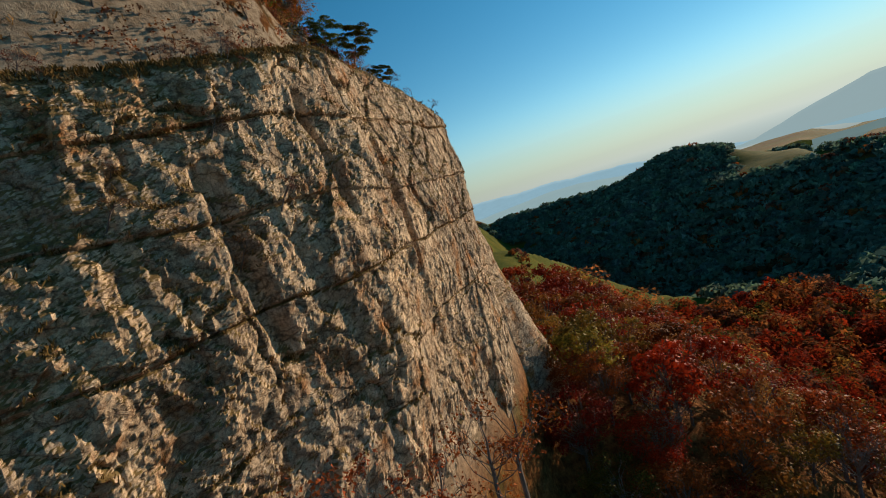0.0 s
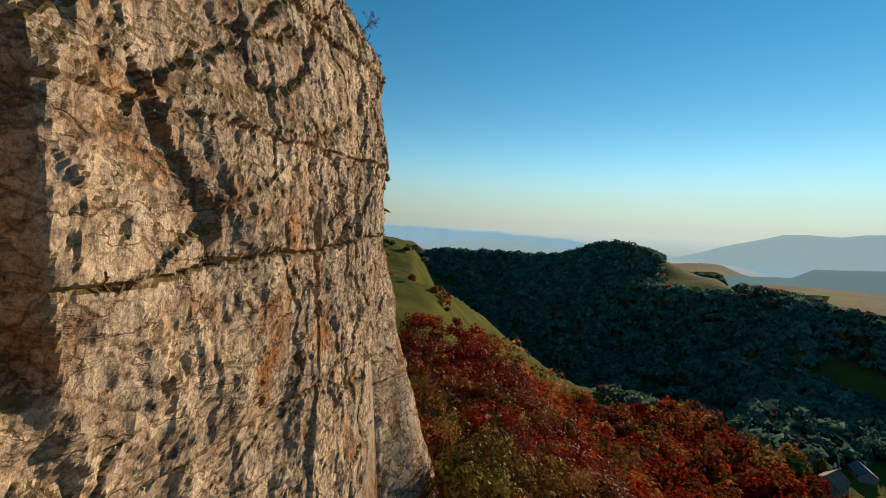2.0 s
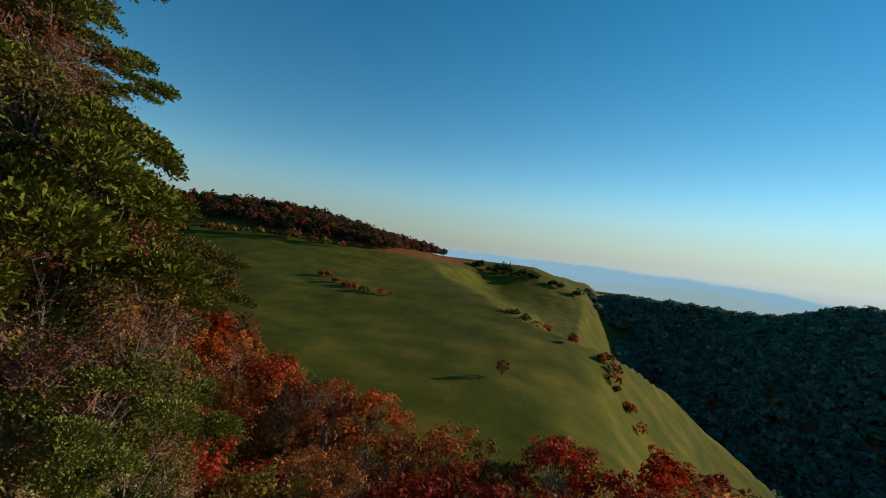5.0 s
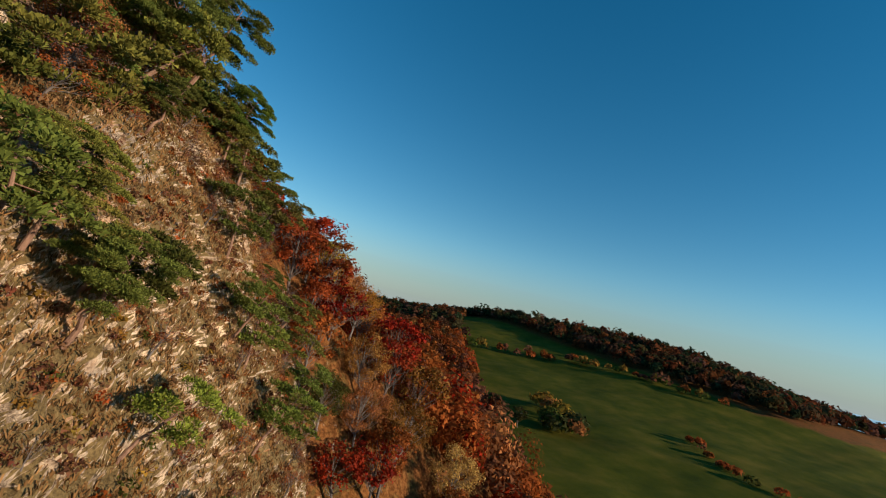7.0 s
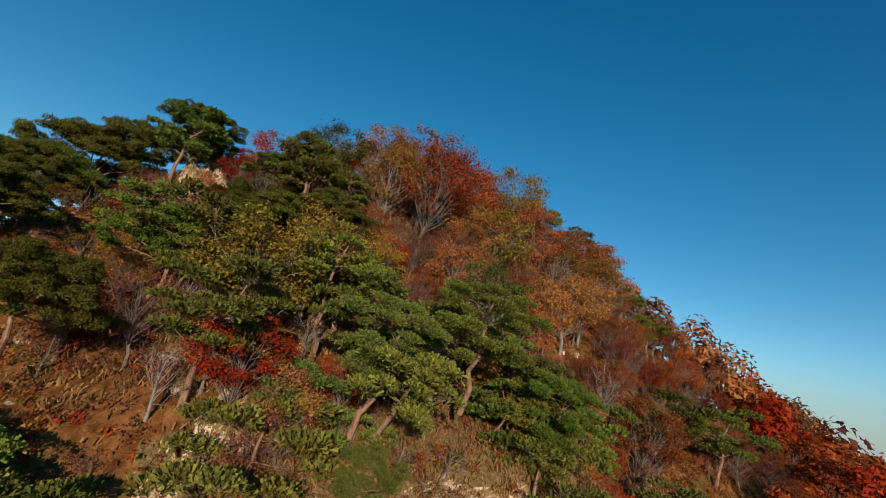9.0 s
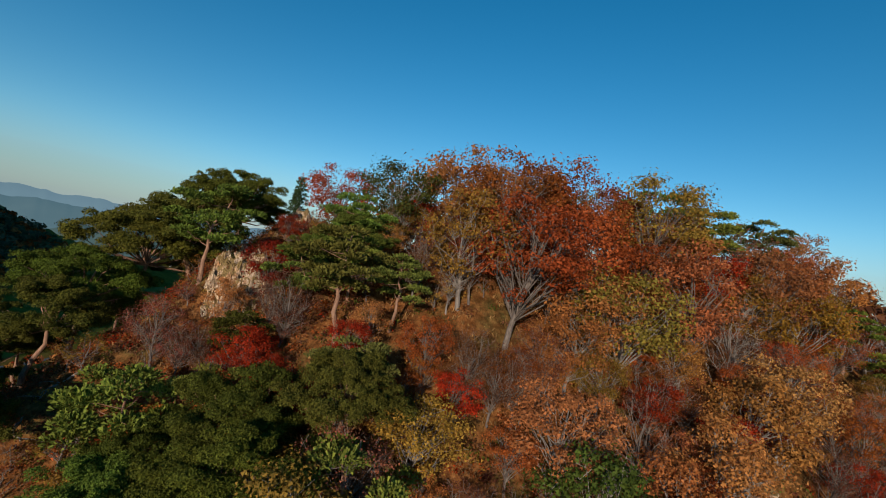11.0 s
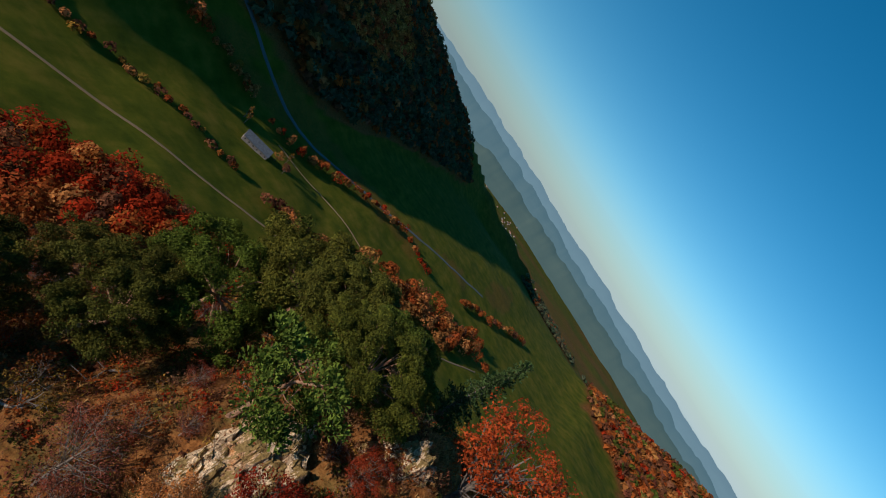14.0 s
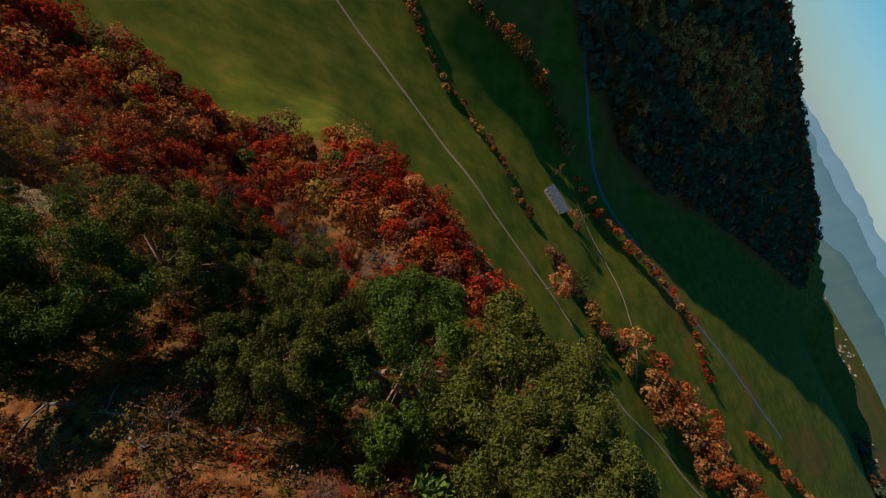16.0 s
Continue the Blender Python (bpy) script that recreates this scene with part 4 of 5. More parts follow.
# mixed wood over the crag and the slopes round it
STEP = 5.3
cells = [(i, j) for i in range(-28, 26) for j in range(-20, 34)]
for i, j in cells:
    x, y = i * STEP + R.uniform(-1.9, 1.9), j * STEP + R.uniform(-1.9, 1.9)
    pick, size, spot, thin = R.uniform(), R.uniform(), R.uniform(), R.uniform()
    b = float(behind_cliff(np.array([x]), np.array([y]))[0])
    if math.hypot(x + 12, y - 48) > 95 or grass_here(np.array([x]), np.array([y]))[0] > 0.4:
        continue
    crag = b > 0
    if -46 < x < -33 and 30 < y < 44:
        continue
    if not crag and thin > 0.84:
        continue
    if -3.5 < b < (9 if y > 66 and x > -40 else 2) and x > -44 and y > -20:
        continue
    if x < -52 and y < 34 or x < -100 and y < 60 or x < -75 and y < 52:
        continue
    if any((x - a) ** 2 + (y - c) ** 2 < 7 for a, c in PLACED[:95]):
        continue
    red = float(fbm(np.array([x / 28]), np.array([y / 28]), 0, 2, 17)[0])
    if crag:
        # an open rocky shoulder with low growth
        bald = math.hypot(x + 31, y - 44) < 5.5 or -24 < x < -9 and 43 < y < 52 or -29 < x < -18 and 34 < y < 52
        if bald or x < -37 and y < 33 or x > -17 and 46 < y < 74:
            continue
        if x > -34 and y < 47 and x + y < 30:
            if pick < 0.12 and not (-29 < x < -17 and 32 < y < 52):
                set_tree(FULL_PINE, x, y, 6.5 + 2.5 * size, tone(DOME_GREEN), 8.0)
            elif pick > 0.6:
                set_tree(SHRUB, x, y, 1.8, tone(RUST), 3.0)
            continue
        if x < -52:
            size += 0.5 if y < 76 else -0.35
        if x < -40 and y > 86:
            set_tree(BEECH if pick < .4 else TWIGGY, x, y, 4.2 + 1.6 * abs(size), tone(RUST if spot < .5 else UMBER), 10.0)
            continue
        if -38 < x < -14 and 50 < y < 72 and pick < 0.62 and (x < -24 or y > 57):
            set_tree(TWIGGY, x, y, 5.0 + 2.5 * size, tone((0.24, 0.085, 0.05) if spot < .6 else UMBER), 10.0)
            continue
        if pick < 0.09:
            set_tree(PINE, x, y, 6 + 3 * size, tone(PINE_GREEN), 8.0)
        elif pick < 0.26:
            set_tree(BARE, x, y, 6 + 3.5 * size, tone(UMBER), 10.0)
        elif pick < 0.40 and y > 64:
            set_tree(TWIGGY, x, y, 5 + 2.5 * size, tone(RUST), 10.0)
        elif pick < 0.40:
            set_tree(MAPLE, x, y, 6 + 3 * size, tone(RED), 10.0)
        elif pick < 0.62:
            set_tree(BEECH, x, y, 6.5 + 3.5 * size, tone(RUST), 11.0)
        else:
            set_tree(OAK, x, y, 6.5 + 3.5 * size, tone(OCHRE if spot < 0.2 else (OLIVE if spot < 0.28 else AMBER)), 9.5)
    else:
        h = 9 + 4.5 * size
        low = math.hypot(x - 5, y - 45) > 20
        if pick < 0.16:
            set_tree(BARE, x, y, h, tone(UMBER), 10.0)
        elif pick < 0.5 + 0.5 * red:
            set_tree(MAPLE_LOW if low else MAPLE, x, y, h, tone(RED if spot < 0.75 else RUST), 10.0)
        elif pick < 0.82 + 0.2 * red:
            set_tree(BEECH_LOW if low else BEECH, x, y, h, tone(RUST if spot < 0.7 else OCHRE), 11.0)
        else:
            set_tree(OAK, x, y, h * 0.9, tone(AMBER if spot < 0.6 else (OLIVE if spot < 0.75 else OCHRE)), 9.5)
for x, y, h in [(-23.5, 49.5, 2.6), (-26, 47.5, 3.0), (-27.5, 50.5, 3.4), (-24.5, 53, 3.2), (-29, 54, 4.0), (-26.5, 56, 4.2), (-32, 52, 3.6), (-34.5, 49, 3.2), (-30, 57.5, 4.5), (-22, 56, 3.4), (-35, 45.5, 2.6), (-27, 43, 2.4), (-25, 39, 2.6), (-33, 41.5, 2.2)]:
    set_tree(TWIGGY, x, y, h, tone((0.25, 0.07, 0.035) if h < 3.3 else (0.24, 0.09, 0.05)), 10.0, None, None, (0, 0), 0.8)
# half-bare young trees on the cliff's corner, and tall ones at its foot
for x, y, z, h in [(3.0, 66.0, 1.2, 3.4), (2.2, 67, 2.6, 3.8), (1.3, 66.5, 4.2, 3.6), (3.4, 67.2, -1, 3.6), (3.2, 68, -3, 3.8), (1.8, 68.5, -.4, 4.0), (0.8, 68.5, 2.6, 4.0), (0.0, 67.5, 5.6, 3.6), (2.6, 68.6, -5.5, 4.2)]:
    set_tree(TWIGGY, x, y, h, tone((0.2, 0.085, 0.05)), 10.0, z, None, (0, 0.25))
for x, y, h in [(-6.3, 20.6, 22.5), (-3.6, 23.6, 20.5), (-9.0, 16.4, 22.0), (-5.0, 17.5, 20.0)]:
    set_tree(TALL, x, y, h, tone((0.22, 0.085, 0.045)), 20.0)
# a lower storey of saplings and half-bare young trees
for _ in range(330):
    x, y, pick, size = R.uniform(-78, -18), R.uniform(46, 90), R.uniform(), R.uniform()
    b = float(behind_cliff(np.array([x]), np.array([y]))[0])
    if b < 9 or x > -24 and y < 54 or y < 52 and x < -60:
        continue
    kind, base_h, c = (TWIGGY, 10.0, UMBER) if pick < .4 else ((BEECH, 11.0, RUST) if pick < .62 else ((OAK, 9.5, AMBER if size < .7 else OCHRE) if pick < .85 else ((MAPLE, 10.0, RED) if pick < .95 else (BARE, 10.0, UMBER))))
    set_tree(kind, x, y, 3.2 + 2.6 * size, tone(c), base_h)
# low growth between the trees of the crag and along the cliff's foot
SHRUBS = [0]
for _ in range(900):
    x, y, size = R.uniform(-70, 12), R.uniform(8, 98), R.uniform()
    b = float(behind_cliff(np.array([x]), np.array([y]))[0])
    if not (4 < b < 50 or -7 < b < -2.5) or x < -40 and y < 36 or math.hypot(x + 31, y - 45) < 5:
        continue
    if SHRUBS[0] > 150:
        break
    SHRUBS[0] += 1
    set_tree(SHRUB, x, y, 1.6 + 1.8 * size, tone(UMBER if size < 0.4 else (RUST if size < 0.75 else OCHRE)), 3.0)
for p in PROTOS:
    for c in list(p.children):
        bpy.data.objects.remove(c)
    bpy.data.objects.remove(p)


# ---- far woods ----
def canopy(name, pts, radius, tall, tints, quads, label, seed):
    """Many crowns as one mesh of leaf clumps."""
    rng = np.random.default_rng(seed)
    n = len(pts)
    d = unit(n * quads, rng).reshape(n, quads, 3)
    d[..., 2] = np.abs(d[..., 2]) * 1.05 - 0.1
    d *= rng.uniform(0.75, 1.12, (n, quads, 1))
    lump = 1 + 0.25 * rng.normal(size=(n, 1, 1))
    c = pts[:, None] + d * np.stack([radius, radius, tall * 0.55], -1)[:, None] * lump + np.stack([0 * tall, 0 * tall, tall * 0.5], -1)[:, None]
    s = Soup()
    nn = (d + rng.normal(size=d.shape) * 0.35).reshape(-1, 3)
    size = (np.repeat(radius, quads) * rng.uniform(0.27, 0.52, n * quads)) * (30 / quads) ** 0.5
    s.quads(c.reshape(-1, 3), size, nn, rng.uniform(0, 6.3, n * quads), 0.9)
    me = s.mesh(name, [FAR_LEAF])
    a = me.attributes.new("tint", 'FLOAT_COLOR', 'POINT')
    col = np.repeat(np.concatenate([tints, np.ones((n, 1))], 1), quads * 3, axis=0).astype(np.float32)
    a.data.foreach_set("color", col.ravel())
    return tagged(new(name, me), label, "forest", kind="stuff")


def scatter(x0, x1, y0, y1, step, seed):
    rng = np.random.default_rng(seed)
    a, b = np.meshgrid(np.arange(x0, x1, step), np.arange(y0, y1, step))
    p = np.stack([a.ravel(), b.ravel()], 1)
    return p + rng.uniform(-0.42, 0.42, p.shape) * step, rng


def tints_for(rng, n, palette, weights):
    pal = np.array(palette)
    c = pal[rng.choice(len(pal), n, p=np.array(weights) / np.sum(weights))]
    return np.clip(c * rng.normal(1, 0.2, (n, 1)) * rng.normal(1, 0.06, (n, 3)), 0.006, 0.5)


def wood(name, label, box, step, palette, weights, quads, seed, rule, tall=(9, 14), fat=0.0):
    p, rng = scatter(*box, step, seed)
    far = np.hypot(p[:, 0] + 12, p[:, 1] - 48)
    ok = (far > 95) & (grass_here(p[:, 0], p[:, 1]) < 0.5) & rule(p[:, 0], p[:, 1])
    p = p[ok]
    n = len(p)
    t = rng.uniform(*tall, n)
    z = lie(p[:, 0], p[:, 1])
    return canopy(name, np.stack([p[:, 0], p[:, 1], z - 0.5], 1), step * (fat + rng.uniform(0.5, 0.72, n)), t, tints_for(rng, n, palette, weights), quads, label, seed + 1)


RED_SIDE = lambda x, y: (across(x, y) < -46) & (y < south_brink(x) + 6) & (x > -30 - 0.2 * y)
MID = lambda x, y: np.hypot(x + 12, y - 48) < 165
RUST_BAND = lambda x, y: (np.abs(along(x, y, [(310, -320), (265, -410), (235, -500), (230, -600), (240, -720)])[0]) < 22 + 26 * fbm(x / 50, y / 50, 0, 3, 171) + 30 * sstep(-430, -620, y))
wood("red_wood", "red and rust-brown autumn wood on the valley slope", (-60, 180, -120, 220), 5.5, [RED, RUST, AMBER, OCHRE, OLIVE, UMBER], [6, 4, 1.6, 1, .6, 1.5], 280, 101, lambda x, y: RED_SIDE(x, y) & MID(x, y) & (x > -30), (10, 16), 0.14)
wood("red_wood", "red and rust-brown autumn wood on the valley slope", (-60, 260, -330, 270), 6.3, [RED, RUST, AMBER, OCHRE, OLIVE, UMBER], [6, 4, 1.6, 1, .6, 1.5], 130, 103, lambda x, y: RED_SIDE(x, y) & ~MID(x, y) & (y > -330 + 0.2 * x), (10, 16), 0.12)
wood("crest_wood", "rust and amber autumn wood along the back of the crag", (-560, -30, -430, 60), 9.5, [RED, RUST, AMBER, OCHRE, UMBER], [2, 4, 3, 1, 2], 70, 107, lambda x, y: ~RED_SIDE(x, y) & ~MID(x, y) & (along(x, y, WOOD_EDGE)[0] < 0))
wood("ridge_wood", "rust-brown autumn wood on the far side ridge", (-1150, -430, -1100, -200), 13, [RED, RUST, AMBER, OLIVE, UMBER], [1, 4, 1.5, 2, 4], 24, 115, lambda x, y: (spine(x, y, BACK_RIDGE, 0.4) > -96) & (along(x, y, WOOD_EDGE)[0] > 0))
wood("crest_wood", "rust and amber autumn wood along the back of the crag", (-180, -20, -120, 62), 6.5, [RED, RUST, AMBER, OCHRE, UMBER], [.5, 5, 3, 1, 3], 280, 109, lambda x, y: ~RED_SIDE(x, y) & MID(x, y))
wood("ridge_wood", "rust-brown autumn wood along the ridge", (-180, -30, 60, 210), 6.0, [RED, RUST, AMBER, UMBER], [1.2, 5, 1, 4], 330, 111, lambda x, y: (y > np.where(x < -85, 56, 68)) & MID(x, y))
wood("ridge_wood", "rust-brown autumn wood along the ridge", (-420, -40, -80, 330), 7.5, [RED, RUST, AMBER, UMBER], [1.2, 5, 1, 4], 110, 113, lambda x, y: ((y > 62) | (x < -150)) & ~MID(x, y))
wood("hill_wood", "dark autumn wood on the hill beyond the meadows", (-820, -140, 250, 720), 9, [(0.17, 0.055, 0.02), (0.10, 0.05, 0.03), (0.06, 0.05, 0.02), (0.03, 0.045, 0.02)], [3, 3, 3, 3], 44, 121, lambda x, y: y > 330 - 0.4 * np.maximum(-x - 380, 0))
# greens lifted past foliage tones to stand in for haze over the slope
wood("valley_wood", "mixed wood on the shaded valley side, its greens lifted for haze", (30, 640, 150, 1000), 8, [(0.12, 0.178, 0.125), (0.105, 0.163, 0.115), RUST, UMBER], [4, 6, .2, .5], 30, 131, lambda x, y: ~RED_SIDE(x, y) & ((across(x, y) > 36) | (y > 190)) & ((along(x, y, BRINK)[0] > np.where(x > 150, -4, np.where(x < 0.28 * y - 5, 260, 45))) | (across(x, y) > 20)), (6, 10), 0.2)
# south of y -1180 the dark crowns stand in for shade on the floor
wood("shaded_wood", "dark mixed wood on the steep far side of the valley, with a spur standing in for shade", (-760, 640, -1460, 120), 12.5, [(0.10, 0.10, 0.055), (0.072, 0.095, 0.055), RUST, UMBER, AMBER], [4, 5, 1.2, 1, .6], 22, 141, lambda x, y: ((across(x, y) > 66) & (land(x, y) > -88) | (y < -1180) & (land(x, y) > -146)) & ~RUST_BAND(x, y))
# rust trees whose palette is brightened to stand in for sunlight on them
wood("rust_wood", "rust and amber trees in a band up the far hillside, sunlight put into their colour", (60, 420, -760, -300), 9, [(0.42, 0.16, 0.045), (0.46, 0.22, 0.06), (0.38, 0.09, 0.03), (0.06, 0.07, 0.035)], [4, 4, 2, 1], 44, 143, lambda x, y: (across(x, y) > 66) & RUST_BAND(x, y))


# ---- rock outcrops and boulders ----
def outcrop(centre, half, turn, rise, seed, label):
    """Weathered limestone that breaks out of the slope in blocks."""
    n, m = int(half[0] * 20), int(half[1] * 20)
    u, v = np.meshgrid(np.linspace(-1, 1, n), np.linspace(-1, 1, m), indexing="ij")
    px, py = u * half[0], v * half[1]
    c, s = math.cos(turn), math.sin(turn)
    wx, wy = centre[0] + c * px - s * py, centre[1] + s * px + c * py
    r = np.hypot(u, v) + 0.32 * fbm(px / 1.6, py / 1.6, 0, 3, seed)
    env = sstep(0.98, 0.5, r)
    k, q = fbm(px / 0.9, py / 0.9, 0, 3, seed + 3) * 0.6, fbm(px / 0.9, py / 0.9, 4.4, 3, seed + 4) * 0.6
    a, e = facets((px + k) / 1.5, (py + q) / 1.5, 0 * px + 0.5, seed + 9)
    b, f = facets((px + k) / 0.55, (py + q) / 0.55, 0 * px + 0.5, seed + 19)
    z = lie(wx, wy) - 0.5 + env * (rise + 0.9 * a + 0.35 * b + 0.3 * fbm(px / 0.4, py / 0.4, 0, 2, seed + 29))
    z = z - 0.5 * env * (np.exp(-(e / 0.07) ** 2) + 0.4 * np.exp(-(f / 0.08) ** 2))
    lean = env * (rise + 0.9 * a) * 0.28
    ob = new("rock_outcrop", mesh_of("rock_outcrop", np.stack([wx + 0.9 * lean + 0.12 * q * env, wy + 0.45 * lean + 0.12 * k * env, z], -1).reshape(-1, 3), grid_faces(n, m), [ROCK]))
    return tagged(ob, label, "rock")


outcrop((-31.0, 43.8), (3.2, 5.0), 0.25, 1.15, 301, "pale limestone outcrop near the top of the crag")
outcrop((-36.2, 39.8), (3.4, 1.7), 0.2, 0.6, 331, "pale limestone outcrop on the crest of the crag")
outcrop((-40.4, 38.6), (2.2, 1.5), 0.1, 0.6, 371, "pale limestone outcrop on the crest of the crag")
outcrop((-22.0, 73.5), (4.5, 2.6), -0.4, 0.9, 391, "pale limestone outcrop on the grassy north slope")
outcrop((-33.0, 77.0), (4.0, 2.4), -0.4, 0.9, 421, "pale limestone outcrop on the grassy north slope")
outcrop((-43.0, 83.5), (4.0, 2.4), -0.4, 0.9, 441, "pale limestone outcrop on the grassy north slope")


def boulder_mesh(seed):
    rng = np.random.default_rng(seed)
    bm = bmesh.new()
    bmesh.ops.create_icosphere(bm, subdivisions=2, radius=1.0)
    for v in bm.verts:
        c = np.array(v.co)
        f, _ = facets(np.array([c[0] * 1.2]), np.array([c[1] * 1.2]), np.array([c[2] * 1.2]), seed)
        v.co = v.co * float(0.85 + 0.35 * f[0])
        v.co.z *= 0.7
    me = bpy.data.meshes.new("boulder")
    bm.to_mesh(me)
    bm.free()
    me.materials.append(ROCK)
    return me


BOULDERS = [boulder_mesh(400 + i) for i in range(4)]
for _ in range(150):
    x, y = R.uniform(-62, -4), R.uniform(50, 92)
    b = float(behind_cliff(np.array([x]), np.array([y]))[0])
    if not 8 < b < 24:
        continue
    ob = new("boulder", BOULDERS[int(R.integers(4))])
    r = R.uniform(0.25, 0.8)
    ob.matrix_world = Matrix.LocRotScale((x, y, float(lie(x, y)) + 0.1 * r), Euler((R.uniform(-.4, .4), R.uniform(-.4, .4), R.uniform(0, 6))), (r, r * R.uniform(.7, 1.2), r))
    tagged(ob, "pale limestone boulder lying on the grassy slope", "rock", "boulders of the slope")


# ---- plants on the cliff's ledges ----
P = CLIFF_XYZ
du, dv = P[2:, 1:-1] - P[:-2, 1:-1], P[1:-1, 2:] - P[1:-1, :-2]
nrm = np.cross(du, dv)
nrm /= np.linalg.norm(nrm, axis=-1, keepdims=True) + 1e-9
if nrm[..., 0].mean() < 0:
    nrm = -nrm
mid = P[1:-1, 1:-1]


def ledge_spots(rule, count, seed, flat):
    rng = np.random.default_rng(seed)
    ok = np.argwhere((np.abs(nrm[..., 2]) > flat) & rule(mid[..., 0], mid[..., 1], mid[..., 2]))
    if len(ok) == 0:
        return np.zeros((0, 3))
    pick = ok[rng.choice(len(ok), min(count, len(ok)), replace=False)]
    return mid[pick[:, 0], pick[:, 1]]


def tussocks(name, pts, size, blades, colour, label, seed):
    """Dry grass: fans of narrow blades, as one sheet of stuff."""
    rng = np.random.default_rng(seed)
    n = len(pts) * blades
    base = np.repeat(pts, blades, axis=0) + rng.normal(size=(n, 3)) * np.array([.12, .12, .02]) * size * 3
    tip = base + np.stack([rng.normal(size=n) * .5, rng.normal(size=n) * .5, rng.uniform(.5, 1.1, n)], -1) * size
    side = np.stack([rng.normal(size=n), rng.normal(size=n), np.zeros(n)], -1)
    side *= size * 0.09 / (np.linalg.norm(side, axis=1, keepdims=True) + 1e-9)
    m = base * 0.45 + tip * 0.55 + np.array([0, 0, 0.12 * size])
    v = np.stack([base - side, base + side, m + side * .8, m - side * .8, tip], 1)
    f = np.arange(n)[:, None] * 5
    faces = np.concatenate([f + np.array([[0, 1, 2, 3]]), f + np.array([[3, 2, 4, 4]])])
    me = mesh_of(name, v.reshape(-1, 3), faces, [DRY])
    ob = tagged(new(name, me), label, "grass", kind="stuff")
    ob.color = (*colour, 1)
    return ob


def undergrowth(name, pts, size, leaves, palette, weights, label, seed):
    """Low brush: small domes of leaves and dead stalks, as one sheet of stuff."""
    rng = np.random.default_rng(seed)
    n = len(pts)
    r = size * rng.uniform(0.5, 1.3, n)
    d = unit(n * leaves, rng).reshape(n, leaves, 3)
    d[..., 2] = np.abs(d[..., 2]) * 1.1
    c = pts[:, None] + d * rng.uniform(0.4, 1.05, (n, leaves, 1)) * np.stack([r, r, r * rng.uniform(.7, 1.3, n)], -1)[:, None]
    s = Soup()
    m = n * leaves
    s.quads(c.reshape(-1, 3), rng.uniform(0.05, 0.12, m), d.reshape(-1, 3) + rng.normal(size=(m, 3)) * .6, rng.uniform(0, 6.3, m), 0.8)
    me = s.mesh(name, [FAR_LEAF])
    a = me.attributes.new("tint", 'FLOAT_COLOR', 'POINT')
    tint = np.repeat(np.concatenate([tints_for(rng, n, palette, weights), np.ones((n, 1))], 1), leaves * 3, axis=0).astype(np.float32)
    a.data.foreach_set("color", tint.ravel())
    return tagged(new(name, me), label, "undergrowth", kind="stuff")


FRONT = lambda x, y, z: (y < 66) & (x > -24) & (z > -16)
NORTH = lambda x, y, z: (y > 70) & (x < 0) & (z > -8)
SHRUB = [plant("shrub", "leafless reddish-brown shrub rooted in the cliff", "shrub", "shrubs of the cliff", broadleaf(85 + i, 2.6, 3.0, 12, 36, 0.05, 9), "stem") for i in range(2)]
CRAG_PINE = [plant("pine_tree", "small dark green pine rooted in the rock face", "tree", "pines of the crag", pine(171 + i, 6.0, 5.5, 11, 0.35, 130, 0.26)) for i in range(2)]
for p in np.concatenate([ledge_spots(FRONT, 18, 511, 0.6), ledge_spots(lambda x, y, z: (y < 30) & (x > -24) & (z > -12), 26, 514, 0.55)]):
    stand(SHRUB[int(R.integers(2))], *p, R.uniform(.25, .6), R.uniform(0, 6), tone(UMBER), (0, .5))
for p in ledge_spots(NORTH, 110, 512, 0.42):
    stand(SHRUB[int(R.integers(2))], *p, R.uniform(.4, .9), R.uniform(0, 6), tone(RUST if R.uniform() < .5 else UMBER), (-.3, .1))
for p in ledge_spots(lambda x, y, z: (y > 70) & (x < -8) & (z > -4), 24, 513, 0.36):
    stand(CRAG_PINE[int(R.integers(2))], *p, R.uniform(.5, .95), R.uniform(0, 6), tone(PINE_GREEN), (-.35, .1))
# brush along the cliff's rim
for k in range(54):
    f = k / 53
    x, y = -26 + 22 * f + R.normal() * .8, 9 + 20 * f + R.normal() * .8
    back = R.uniform(3.6, 8.0)
    x, y = x - 0.7 * back, y + 0.7 * back
    stand(SHRUB[int(R.integers(2))], x, y, float(lie(x, y)), R.uniform(.7, 1.2), R.uniform(0, 6), tone(UMBER), (.2, .3))
# shrubs at the foot of the cliff where the clip begins
for x, y, z in [(-3.5, 19, -14), (-1, 22, -15), (-6, 17, -13), (0.5, 26, -17), (-8, 14, -12), (-2, 16.5, -15.5)]:
    stand(SHRUB[int(R.integers(2))], x, y, z, R.uniform(1.6, 2.2), R.uniform(0, 6), tone(RUST))
for q in SHRUB + CRAG_PINE:
    for c in list(q.children):
        bpy.data.objects.remove(c)
    bpy.data.objects.remove(q)
tussocks("ledge_grass", np.concatenate([ledge_spots(FRONT, 1100, 521, 0.62), ledge_spots(lambda x, y, z: (y < 31) & (x > -24) & (z > -14), 1600, 524, 0.5)]), 0.32, 7, (0.17, 0.11, 0.04), "dry grass tufts on the cliff's ledges", 531)
undergrowth("undergrowth", ledge_spots(NORTH, 1300, 527, 0.3), 0.5, 46, [RUST, UMBER, (0.2, 0.1, 0.05), OCHRE, OLIVE], [3, 5, 4, 1, 1], "low brown brush on the rocky north face", 545)
tussocks("slope_grass", ledge_spots(NORTH, 13000, 522, 0.3), 0.36, 8, (0.27, 0.15, 0.06), "dry grass tufts on the rocky north face", 532)
